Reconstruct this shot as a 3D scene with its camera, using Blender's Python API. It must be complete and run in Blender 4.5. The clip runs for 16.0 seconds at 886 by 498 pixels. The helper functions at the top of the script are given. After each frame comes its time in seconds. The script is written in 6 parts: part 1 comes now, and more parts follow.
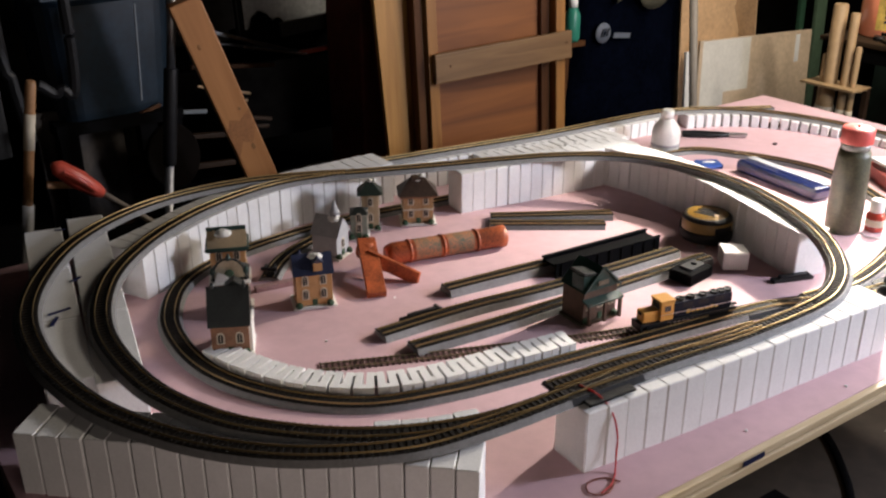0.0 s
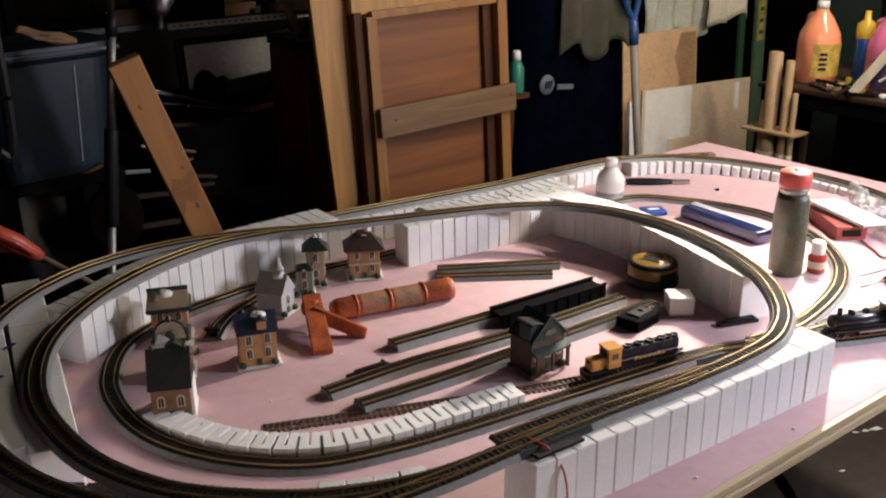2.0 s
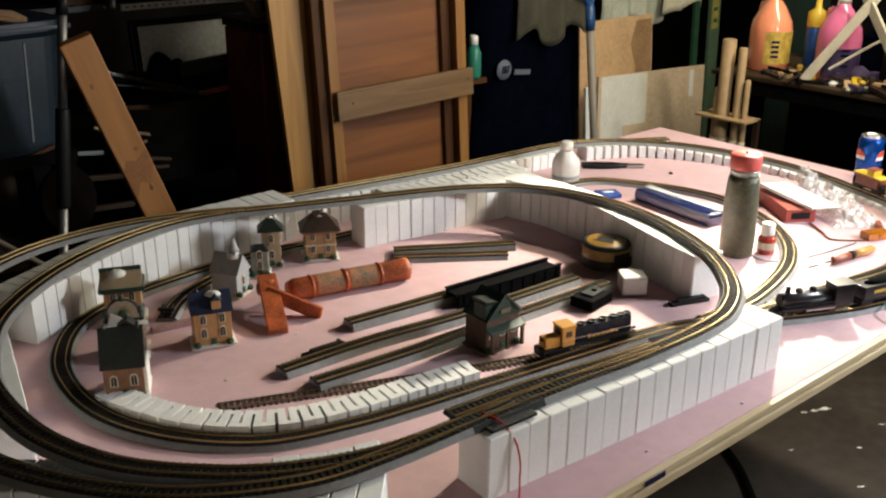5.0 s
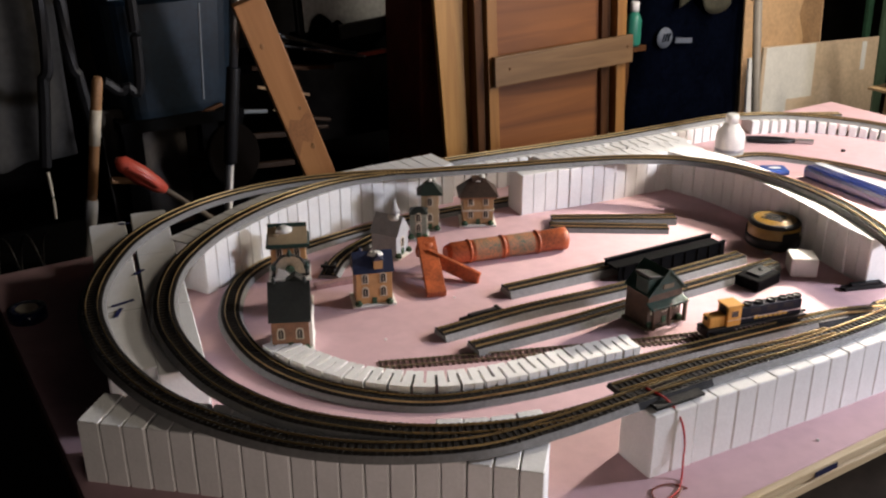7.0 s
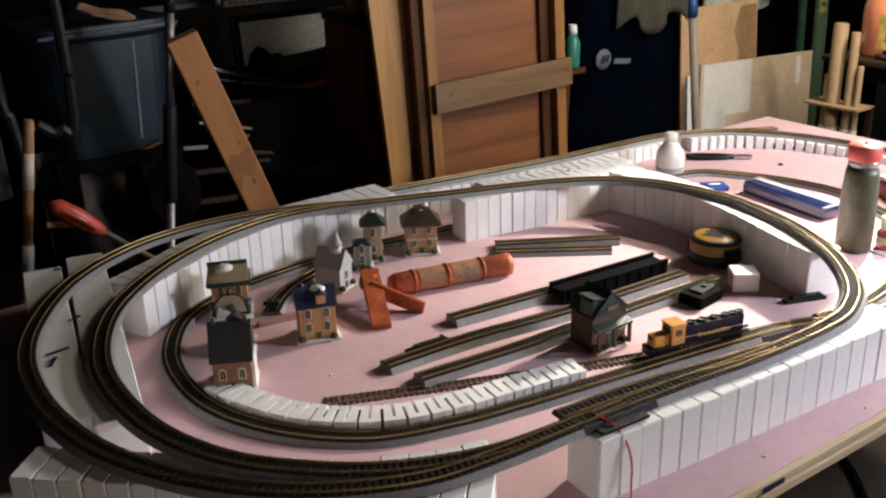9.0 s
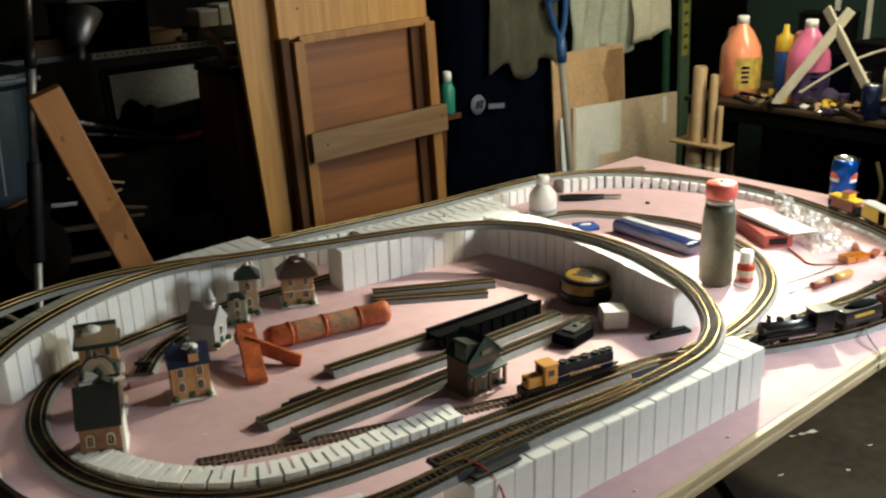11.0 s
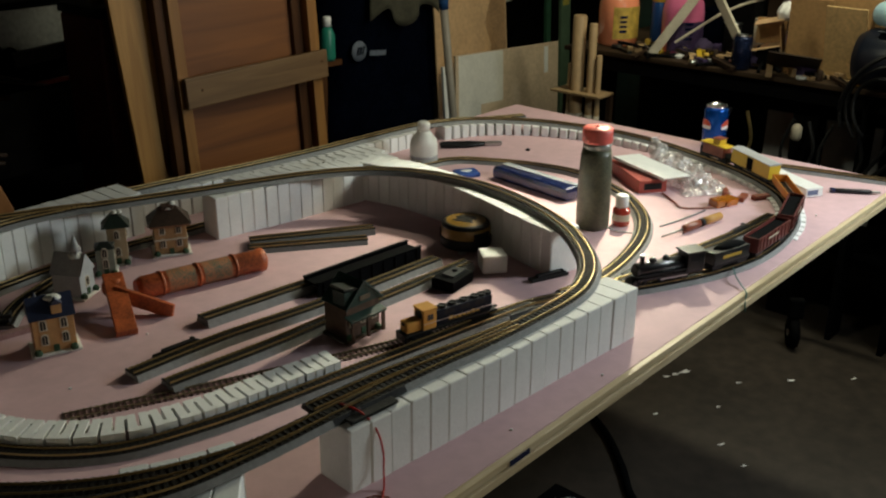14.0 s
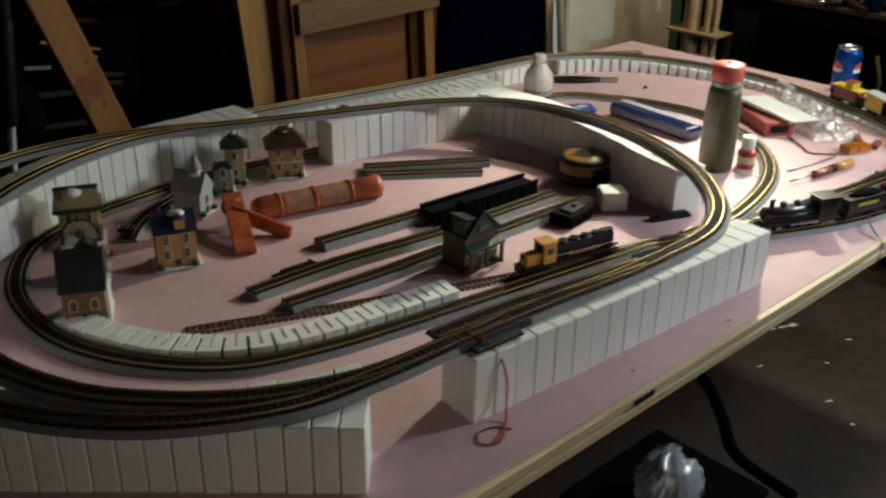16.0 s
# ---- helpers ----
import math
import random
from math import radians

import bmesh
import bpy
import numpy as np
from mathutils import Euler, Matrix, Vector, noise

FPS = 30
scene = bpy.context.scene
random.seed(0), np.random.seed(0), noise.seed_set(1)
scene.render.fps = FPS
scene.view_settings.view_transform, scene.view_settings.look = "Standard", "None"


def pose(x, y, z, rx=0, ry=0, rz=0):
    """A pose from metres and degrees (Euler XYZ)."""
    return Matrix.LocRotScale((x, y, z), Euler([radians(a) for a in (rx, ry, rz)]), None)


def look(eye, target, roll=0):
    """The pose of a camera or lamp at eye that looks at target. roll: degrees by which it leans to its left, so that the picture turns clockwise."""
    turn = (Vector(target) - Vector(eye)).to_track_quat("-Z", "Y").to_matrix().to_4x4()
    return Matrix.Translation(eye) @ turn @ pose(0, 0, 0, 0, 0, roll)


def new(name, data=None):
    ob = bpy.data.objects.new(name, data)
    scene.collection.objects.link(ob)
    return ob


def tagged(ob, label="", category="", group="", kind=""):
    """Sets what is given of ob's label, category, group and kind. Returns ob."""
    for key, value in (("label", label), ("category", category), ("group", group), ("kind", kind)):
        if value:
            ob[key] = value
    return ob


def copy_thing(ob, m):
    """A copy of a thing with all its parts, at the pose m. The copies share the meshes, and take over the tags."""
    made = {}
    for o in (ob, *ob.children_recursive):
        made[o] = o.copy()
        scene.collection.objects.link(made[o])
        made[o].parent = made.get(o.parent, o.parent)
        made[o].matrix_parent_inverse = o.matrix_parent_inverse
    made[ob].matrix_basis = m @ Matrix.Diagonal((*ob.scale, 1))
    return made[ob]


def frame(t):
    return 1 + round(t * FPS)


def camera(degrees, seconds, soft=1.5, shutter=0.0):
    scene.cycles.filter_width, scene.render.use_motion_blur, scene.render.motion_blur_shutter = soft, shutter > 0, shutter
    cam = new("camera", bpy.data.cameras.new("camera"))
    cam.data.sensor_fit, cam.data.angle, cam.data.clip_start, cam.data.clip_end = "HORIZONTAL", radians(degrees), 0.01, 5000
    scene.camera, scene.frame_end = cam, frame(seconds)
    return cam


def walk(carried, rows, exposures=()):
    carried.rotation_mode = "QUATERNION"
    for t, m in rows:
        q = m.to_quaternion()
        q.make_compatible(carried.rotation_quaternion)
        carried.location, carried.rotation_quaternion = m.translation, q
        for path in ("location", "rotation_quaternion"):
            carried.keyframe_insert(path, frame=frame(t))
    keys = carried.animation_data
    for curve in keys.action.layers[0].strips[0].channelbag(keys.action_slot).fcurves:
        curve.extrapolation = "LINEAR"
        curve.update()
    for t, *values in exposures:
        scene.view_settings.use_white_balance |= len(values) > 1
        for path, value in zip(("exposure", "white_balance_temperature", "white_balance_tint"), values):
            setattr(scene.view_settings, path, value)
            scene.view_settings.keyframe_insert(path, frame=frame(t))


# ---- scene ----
cam = camera(49.3, 16.0, 2.2, 0.5)
PATH = [
    (0, (-0.127, -0.665, 0.781), (0.923, 0.838, -0.018), -0.1),
    (0.5, (-0.123, -0.66, 0.779), (0.952, 0.845, 0.018), -0.2),
    (1, (-0.119, -0.665, 0.779), (0.953, 0.849, 0.031), -0.5),
    (1.5, (-0.11, -0.661, 0.78), (0.99, 0.84, 0.049), -0.6),
    (2, (-0.104, -0.667, 0.777), (1.043, 0.814, 0.079), -0.7),
    (2.5, (-0.101, -0.671, 0.776), (1.049, 0.81, 0.082), -1.2),
    (3, (-0.09, -0.68, 0.775), (1.102, 0.775, 0.094), -1.2),
    (5.5, (-0.11, -0.68, 0.756), (1.092, 0.741, 0.024), 0.5),
    (6, (-0.116, -0.661, 0.75), (1.01, 0.811, -0.001), 0.1),
    (6.5, (-0.136, -0.654, 0.755), (0.87, 0.887, -0.028), -0.1),
    (7, (-0.139, -0.645, 0.76), (0.83, 0.92, -0.023), -0.3),
    (7.5, (-0.137, -0.644, 0.763), (0.83, 0.924, -0.016), -0.4),
    (8, (-0.129, -0.645, 0.764), (0.844, 0.924, -0.004), -0.5),
    (8.5, (-0.119, -0.646, 0.762), (0.893, 0.907, 0.009), -1.1),
    (11, (-0.088, -0.673, 0.777), (1.162, 0.742, 0.117), -1.6),
    (11.5, (-0.08, -0.685, 0.777), (1.235, 0.67, 0.118), -0.9),
    (12, (-0.074, -0.689, 0.774), (1.289, 0.612, 0.103), -0.6),
    (12.5, (-0.068, -0.698, 0.768), (1.343, 0.543, 0.082), -0.4),
    (13, (-0.07, -0.697, 0.766), (1.369, 0.497, 0.056), 0.1),
    (13.5, (-0.073, -0.685, 0.76), (1.328, 0.534, 0.018), 0.5),
    (14, (-0.065, -0.674, 0.754), (1.323, 0.553, 0.002), 0.3),
    (14.5, (-0.061, -0.663, 0.754), (1.297, 0.59, -0.011), 0.3),
    (15, (-0.065, -0.659, 0.748), (1.253, 0.616, -0.05), 0.2),
    (15.5, (-0.067, -0.653, 0.742), (1.221, 0.633, -0.088), 0.5),
    (16, (-0.089, -0.613, 0.723), (1.144, 0.704, -0.141), 0.8),
]
EXPOSURES = [(0, -0.37, 6150, 12), (2, -0.54, 6280, 13), (3, -0.57, 6400, 15), (5.5, -0.42, 6500, 0), (6.5, -0.36, 6400, 0), (7.0, -0.20, 6250, 12), (8.5, -0.27, 6150, 12), (11, -0.55, 6500, -6), (12, -0.80, 6500, -7), (13, -1.58, 6450, -9), (14.5, -1.64, 6400, -9), (16, -1.40, 6250, -6)]
FLOOR = -0.82
walk(cam, [(t, look(eye, target, roll)) for t, eye, target, roll in PATH], EXPOSURES)

# ---- world and lamps ----
world = bpy.data.worlds.new("world")
scene.world = world
world.use_nodes = True
world.node_tree.nodes["Background"].inputs[0].default_value = (0.5, 0.6, 0.8, 1)
world.node_tree.nodes["Background"].inputs[1].default_value = 0.003


def lamp(name, kind, place, target, watts, colour, size):
    data = bpy.data.lights.new(name, kind)
    data.energy, data.color = watts, colour
    if kind == "AREA":
        data.size = size
    else:
        data.shadow_soft_size = size
    ob = new(name, data)
    ob.matrix_world = look(place, target)
    return ob


# the hot clamp lamp over the far half of the table with an added point light for its spill, a cool lamp before the
# front edge, the shop tube over the bench aisle, an added low fill near the camera
WORK = lamp("work_lamp_light", "SPOT", (2.27, 0.61, 0.69), (1.40, 0.45, 0.0), 270, (1.0, 0.87, 0.70), 0.035)
WORK.data.spot_size, WORK.data.spot_blend = radians(58), 1.0
lamp("work_lamp_spill_light", "POINT", (2.28, 0.61, 0.72), (1.40, 0.45, 0.0), 21, (1.0, 0.87, 0.70), 0.05)
lamp("front_lamp_light", "AREA", (2.30, -0.50, 0.62), (1.20, 0.15, 0.0), 38, (0.91, 0.91, 1.0), 0.25)
TUBE = lamp("shop_tube_light", "AREA", (2.95, 0.25, 1.55), (2.95, 0.80, 0.0), 58, (1.0, 0.86, 0.68), 0.10)
TUBE.data.shape, TUBE.data.size_y = "RECTANGLE", 1.2
# unseen wide fill, added low in front to brighten the front risers
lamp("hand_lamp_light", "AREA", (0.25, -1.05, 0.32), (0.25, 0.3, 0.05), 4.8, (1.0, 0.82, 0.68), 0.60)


# ---- materials ----
def mat(name, colour, rough=0.6, metal=0.0, vary=0.15, scale=20.0, bump=0.0, stain=None, emit=0.0, clear=0.0, coat=0.0, random_tint=0.0, gloss=0.5):
    m = bpy.data.materials.new(name)
    m.use_nodes = True
    nt = m.node_tree
    b = nt.nodes["Principled BSDF"]
    b.inputs["Roughness"].default_value, b.inputs["Metallic"].default_value = rough, metal
    b.inputs["Coat Weight"].default_value = coat
    b.inputs["Specular IOR Level"].default_value = gloss
    if clear:
        b.inputs["Transmission Weight"].default_value = clear
    tex = nt.nodes.new("ShaderNodeTexCoord")
    n1, n2 = nt.nodes.new("ShaderNodeTexNoise"), nt.nodes.new("ShaderNodeTexNoise")
    n1.inputs["Scale"].default_value, n1.inputs["Detail"].default_value = scale, 6
    n2.inputs["Scale"].default_value, n2.inputs["Detail"].default_value = scale * 7, 4
    add = nt.nodes.new("ShaderNodeMath")
    add.operation = "ADD"
    ramp = nt.nodes.new("ShaderNodeMapRange")
    ramp.inputs["From Min"].default_value, ramp.inputs["From Max"].default_value = 0.7, 1.3
    ramp.inputs["To Min"].default_value, ramp.inputs["To Max"].default_value = 0.0, 1.0
    mix = nt.nodes.new("ShaderNodeMix")
    mix.data_type = "RGBA"
    dark = stain or tuple(c * (1 - vary) for c in colour)
    mix.inputs[6].default_value = (*dark, 1)
    mix.inputs[7].default_value = (*(min(1, c * (1 + 0.5 * vary)) for c in colour), 1)
    for n in (n1, n2):
        nt.links.new(tex.outputs["Object"], n.inputs["Vector"])
    nt.links.new(n1.outputs["Fac"], add.inputs[0])
    nt.links.new(n2.outputs["Fac"], add.inputs[1])
    nt.links.new(add.outputs[0], ramp.inputs["Value"])
    nt.links.new(ramp.outputs[0], mix.inputs[0])
    out = mix.outputs[2]
    if random_tint:
        info, hsv, span = nt.nodes.new("ShaderNodeObjectInfo"), nt.nodes.new("ShaderNodeHueSaturation"), nt.nodes.new("ShaderNodeMapRange")
        span.inputs["To Min"].default_value, span.inputs["To Max"].default_value = 1 - random_tint, 1 + random_tint
        nt.links.new(info.outputs["Random"], span.inputs["Value"])
        nt.links.new(span.outputs[0], hsv.inputs["Value"])
        nt.links.new(out, hsv.inputs["Color"])
        out = hsv.outputs[0]
    nt.links.new(out, b.inputs["Base Color"])
    if emit:
        nt.links.new(out, b.inputs["Emission Color"])
        b.inputs["Emission Strength"].default_value = emit
    if bump:
        bn = nt.nodes.new("ShaderNodeBump")
        bn.inputs["Strength"].default_value, bn.inputs["Distance"].default_value = bump, 0.002
        nt.links.new(add.outputs[0], bn.inputs["Height"])
        nt.links.new(bn.outputs[0], b.inputs["Normal"])
    return m


def wood(name, light, dark, along="X", scale=18.0, rough=0.55):
    """Board wood: stretched noise bands along one axis."""
    m = mat(name, light, rough, vary=0.3, scale=scale, bump=0.15)
    nt = m.node_tree
    b = nt.nodes["Principled BSDF"]
    tex, mp = nt.nodes.new("ShaderNodeTexCoord"), nt.nodes.new("ShaderNodeMapping")
    squeeze = {"X": (0.06, 1, 1), "Y": (1, 0.06, 1), "Z": (1, 1, 0.06)}[along]
    mp.inputs["Scale"].default_value = squeeze
    w = nt.nodes.new("ShaderNodeTexNoise")
    w.inputs["Scale"].default_value, w.inputs["Detail"].default_value, w.inputs["Distortion"].default_value = scale * 2.2, 8, 1.2
    mix = nt.nodes.new("ShaderNodeMix")
    mix.data_type = "RGBA"
    ramp = nt.nodes.new("ShaderNodeMapRange")
    ramp.inputs["From Min"].default_value, ramp.inputs["From Max"].default_value = 0.35, 0.7
    mix.inputs[6].default_value, mix.inputs[7].default_value = (*light, 1), (*dark, 1)
    nt.links.new(tex.outputs["Object"], mp.inputs["Vector"])
    nt.links.new(mp.outputs[0], w.inputs["Vector"])
    nt.links.new(w.outputs["Fac"], ramp.inputs["Value"])
    nt.links.new(ramp.outputs[0], mix.inputs[0])
    nt.links.new(mix.outputs[2], b.inputs["Base Color"])
    return m


PINK = mat("pink_foam", (0.60, 0.40, 0.43), 0.75, vary=0.1, scale=6, bump=0.08)
WHITE = mat("white_foam", (0.80, 0.80, 0.79), 0.8, vary=0.06, scale=30, bump=0.25, random_tint=0.04)
ROADBED = mat("roadbed_plastic", (0.20, 0.198, 0.195), 0.55, vary=0.25, scale=120, bump=0.5)
TURNOUT_BLACK = mat("turnout_black", (0.010, 0.010, 0.011), 0.6, vary=0.4, scale=80, bump=0.4, gloss=0.2)
BALLAST = mat("shaded_ballast", (0.036, 0.034, 0.031), 0.8, vary=0.4, scale=300, bump=0.4, gloss=0.2)
BROWN_TIE = mat("brown_tie_plastic", (0.05, 0.022, 0.014), 0.6, vary=0.3, scale=60)
TIE = mat("tie_plastic", (0.012, 0.009, 0.007), 0.7, vary=0.3, scale=60, gloss=0.2)
DULL_RAIL = mat("dull_rail", (0.30, 0.25, 0.17), 0.5, 1.0, vary=0.2, scale=50)
RAIL = mat("rail_metal", (0.50, 0.36, 0.17), 0.42, 1.0, vary=0.2, scale=50)
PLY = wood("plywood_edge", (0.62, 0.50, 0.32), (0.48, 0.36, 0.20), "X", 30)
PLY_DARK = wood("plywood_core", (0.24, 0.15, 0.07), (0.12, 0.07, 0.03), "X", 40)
PINE = wood("pine", (0.31, 0.145, 0.034), (0.20, 0.084, 0.017), "Z", 14)
PINE_PALE = wood("pale_pine", (0.43, 0.225, 0.058), (0.30, 0.140, 0.032), "Z", 14)
PINE_X = wood("pine_across", (0.185, 0.104, 0.043), (0.115, 0.060, 0.023), "X", 14)
LAUAN = wood("lauan_panel", (0.215, 0.076, 0.017), (0.120, 0.038, 0.008), "X", 7)
# dark wood; its brown also copies the shadow beside the panel's frame
STAIN_WOOD = wood("dark_wood", (0.085, 0.036, 0.013), (0.05, 0.02, 0.008), "Z", 14)
STAIN_WOOD.node_tree.nodes["Principled BSDF"].inputs["Specular IOR Level"].default_value = 0.15
CONCRETE = mat("dark_concrete", (0.045, 0.034, 0.025), 0.55, vary=0.5, scale=3.0, bump=0.3)
BLACK = mat("black_plastic", (0.011, 0.011, 0.012), 0.45, vary=0.3, scale=40, gloss=0.22)
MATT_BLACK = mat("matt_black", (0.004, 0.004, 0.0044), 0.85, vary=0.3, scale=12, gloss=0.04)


# ---- mesh helpers ----
def part(name, bm, material, parent=None, label=""):
    me = bpy.data.meshes.new(name)
    if isinstance(bm, tuple):
        me.from_pydata(bm[0], [], bm[1])
    else:
        bm.normal_update()
        bm.to_mesh(me)
        bm.free()
    me.materials.append(material)
    ob = new(name, me)
    if parent:
        ob.parent = parent
    if label:
        ob["label"] = label
    return ob


def empty(name, m=None):
    ob = new(name)
    ob.empty_display_size = 0.02
    if m:
        ob.matrix_world = m
    return ob


def box(sx, sy, sz, m=None, bevel=0.0):
    """A box standing on z = 0, centred in x and y."""
    bm = bmesh.new()
    bmesh.ops.create_cube(bm, size=1, matrix=Matrix.Translation((0, 0, sz / 2)) @ Matrix.Diagonal((sx, sy, sz, 1)))
    if bevel:
        bmesh.ops.bevel(bm, geom=bm.edges[:], offset=bevel, segments=2, affect="EDGES", profile=0.6)
    if m:
        bm.transform(m)
    return bm


def lathe(profile, steps=24, m=None):
    """A turned shape round z from (radius, height) pairs."""
    bm = bmesh.new()
    rings = []
    for r, z in profile:
        rings.append([bm.verts.new((max(r, 1e-5) * math.cos(2 * math.pi * k / steps), max(r, 1e-5) * math.sin(2 * math.pi * k / steps), z)) for k in range(steps)])
    for a, b in zip(rings, rings[1:]):
        for k in range(steps):
            bm.faces.new((a[k], a[(k + 1) % steps], b[(k + 1) % steps], b[k]))
    bm.faces.new(rings[0][::-1])
    bm.faces.new(rings[-1])
    for f in bm.faces:
        f.smooth = len(f.verts) == 4
    if m:
        bm.transform(m)
    return bm


def join(*bms):
    """One bmesh out of several."""
    out = bms[0]
    for other in bms[1:]:
        me = bpy.data.meshes.new("tmp")
        other.to_mesh(me)
        other.free()
        out.from_mesh(me)
        bpy.data.meshes.remove(me)
    return out


def prism(outline, depth, m=None, bevel=0.0):
    """An outline in x and z, pushed along y from 0 to depth."""
    bm = bmesh.new()
    a = [bm.verts.new((x, 0, z)) for x, z in outline]
    b = [bm.verts.new((x, depth, z)) for x, z in outline]
    bm.faces.new(a)
    bm.faces.new(b[::-1])
    for k in range(len(a)):
        bm.faces.new((a[k], b[k], b[(k + 1) % len(a)], a[(k + 1) % len(a)]))
    bmesh.ops.recalc_face_normals(bm, faces=bm.faces[:])
    if bevel:
        bmesh.ops.bevel(bm, geom=bm.edges[:], offset=bevel, segments=1, affect="EDGES")
    if m:
        bm.transform(m)
    return bm


def glide(ctrl, step, closed=False):
    """Points at even steps along a smooth line through the control points."""
    p = [Vector(c) for c in ctrl]
    p = [p[-1], *p, p[0], p[1]] if closed else [2 * p[0] - p[1], *p, 2 * p[-1] - p[-2]]
    fine = []
    for k in range(1, len(p) - 2):
        a, b, c, d = p[k - 1 : k + 3]
        for u in np.arange(0, 1, 0.02):
            fine.append(0.5 * (2 * b + (c - a) * u + (2 * a - 5 * b + 4 * c - d) * u**2 + (3 * b - a - 3 * c + d) * u**3))
    fine.append(p[-2])
    far = np.r_[0, np.cumsum([(b - a).length for a, b in zip(fine, fine[1:])])]
    n = max(1, round(far[-1] / step))
    xyz = np.array(fine)
    return [Vector([np.interp(s, far, xyz[:, i]) for i in range(3)]) for s in np.linspace(0, far[-1], n + 1)]


def sides(line, closed=False):
    """For each point of a line, its way sideways (to the left of the line's way), level."""
    out = []
    for k in range(len(line)):
        a, b = line[max(k - 1, 0)], line[min(k + 1, len(line) - 1)]
        if closed and k in (0, len(line) - 1):
            a, b = line[-2], line[1]
        d = (b - a).normalized()
        out.append(Vector((-d.y, d.x, 0)).normalized())
    return out


def sweep(line, side, profile):
    """A closed profile of (sideways, up) swept along a line."""
    n, verts, faces = len(profile), [], []
    for p, s in zip(line, side):
        verts += [tuple(p + s * u + Vector((0, 0, v))) for u, v in profile]
    for k in range(len(line) - 1):
        for j in range(n):
            i = (j + 1) % n
            faces.append((k * n + j, k * n + i, k * n + n + i, k * n + n + j))
    faces += [tuple(range(n))[::-1], tuple(range((len(line) - 1) * n, len(line) * n))]
    return verts, faces


def tube(points, radius, steps=8, smooth=0.01):
    line = glide(points, smooth)
    verts, faces = [], []
    for k, p in enumerate(line):
        d = (line[min(k + 1, len(line) - 1)] - line[max(k - 1, 0)]).normalized()
        q = d.to_track_quat("Z", "Y").to_matrix()
        verts += [tuple(p + q @ Vector((radius * math.cos(a), radius * math.sin(a), 0))) for a in np.arange(steps) * 2 * math.pi / steps]
    for k in range(len(line) - 1):
        for j in range(steps):
            i = (j + 1) % steps
            faces.append((k * steps + j, k * steps + i, k * steps + steps + i, k * steps + steps + j))
    faces += [tuple(range(steps))[::-1], tuple(range((len(line) - 1) * steps, len(line) * steps))]
    return verts, faces


BED = 0.008


def track(ctrl, label, closed=False, bed=True, high=BED, group="track on the layout"):
    """A line of model track: roadbed, ties and two rails. The control points lie on its support."""
    line = glide(ctrl, 0.0095, closed)
    side = sides(line, closed)
    thing = tagged(empty("model_track"), label, "model track", group)
    up = high if bed else 0.0
    if bed:
        part("roadbed", sweep(line, side, [(-0.0215, 0), (0.0215, 0), (0.0165, high), (-0.0165, high)]), ROADBED, thing)
        # dark slab under the ties; the shade between them is in its colour
        part("ballast", sweep(line, side, [(-0.0158, high - 0.0004), (0.0158, high - 0.0004), (0.0155, high + 0.0005), (-0.0155, high + 0.0005)]), BALLAST, thing)
    verts, faces = [], []
    for p, s in zip(line, side):
        d = Vector((s.y, -s.x, 0))
        q = len(verts)
        for z in (up, up + 0.0018):
            verts += [tuple(p + s * a * 0.0148 + d * b * 0.0021 + Vector((0, 0, z))) for a, b in ((-1, -1), (1, -1), (1, 1), (-1, 1))]
        faces += [(q + 4, q + 7, q + 6, q + 5), (q, q + 1, q + 5, q + 4), (q + 1, q + 2, q + 6, q + 5), (q + 2, q + 3, q + 7, q + 6), (q + 3, q, q + 4, q + 7)]
    tagged(part("tie_strip", (verts, faces), TIE if bed else BROWN_TIE, thing), kind="stuff")
    for g in (-0.0085, 0.0085):
        z = up + 0.0018
        part("rail", sweep(line, side, [(g - 0.0008, z), (g + 0.0008, z), (g + 0.0005, z + 0.0024), (g - 0.0005, z + 0.0024)]), RAIL if bed else DULL_RAIL, thing)
    return thing


def riser(ctrl, width, label, pitch=0.034, gap=0.0006, base=0.0):
    """A cut foam riser: blocks in a row with eased edges, whose tops follow the control points' height."""
    line = glide(ctrl, pitch)
    side = sides(line)
    thing = tagged(empty("foam_riser", Matrix.Translation((line[0].x, line[0].y, base))), label, "foam riser", "foam risers")
    o = Vector((line[0].x, line[0].y, base))
    ease = min(.0030, pitch * .09)
    for k in range(len(line) - 1):
        a, b, sa, sb = line[k], line[k + 1], side[k], side[k + 1]
        way = (b - a).normalized()
        wob, lean, drop = random.uniform(-.0010, .0010), random.uniform(-.0007, .0007), random.uniform(0, .0009)
        h = width / 2

        def ring(inset, top, gap=gap, a=a, b=b, sa=sa, sb=sb, way=way, wob=wob, lean=lean):
            out = []
            for p, sd, e in ((a, sa, 1), (b, sb, -1)):
                for u, c in ((-1, 0), (-1, 1), (1, 1), (1, 0)) if e == 1 else ((1, 0), (1, 1), (-1, 1), (-1, 0)):
                    w = u * (h - inset - (0 if c == 0 else ease)) + wob
                    f = gap / 2 + inset + (ease * .55 if c == 0 else 0)
                    q = p + way * f * e + sd * w
                    out.append((q.x - o.x + (lean if top else 0), q.y - o.y, (p.z - drop - (.0014 if inset == 0 else 0) if top else base) - o.z))
            return out

        verts = ring(0, False) + ring(0, True) + ring(.0014, True)
        faces = [tuple(range(8))[::-1]] + [(r + q, r + (q + 1) % 8, r + 8 + (q + 1) % 8, r + 8 + q) for r in (0, 8) for q in range(8)] + [tuple(range(16, 24))]
        part("foam_block", (verts, faces), WHITE, thing)
    return thing


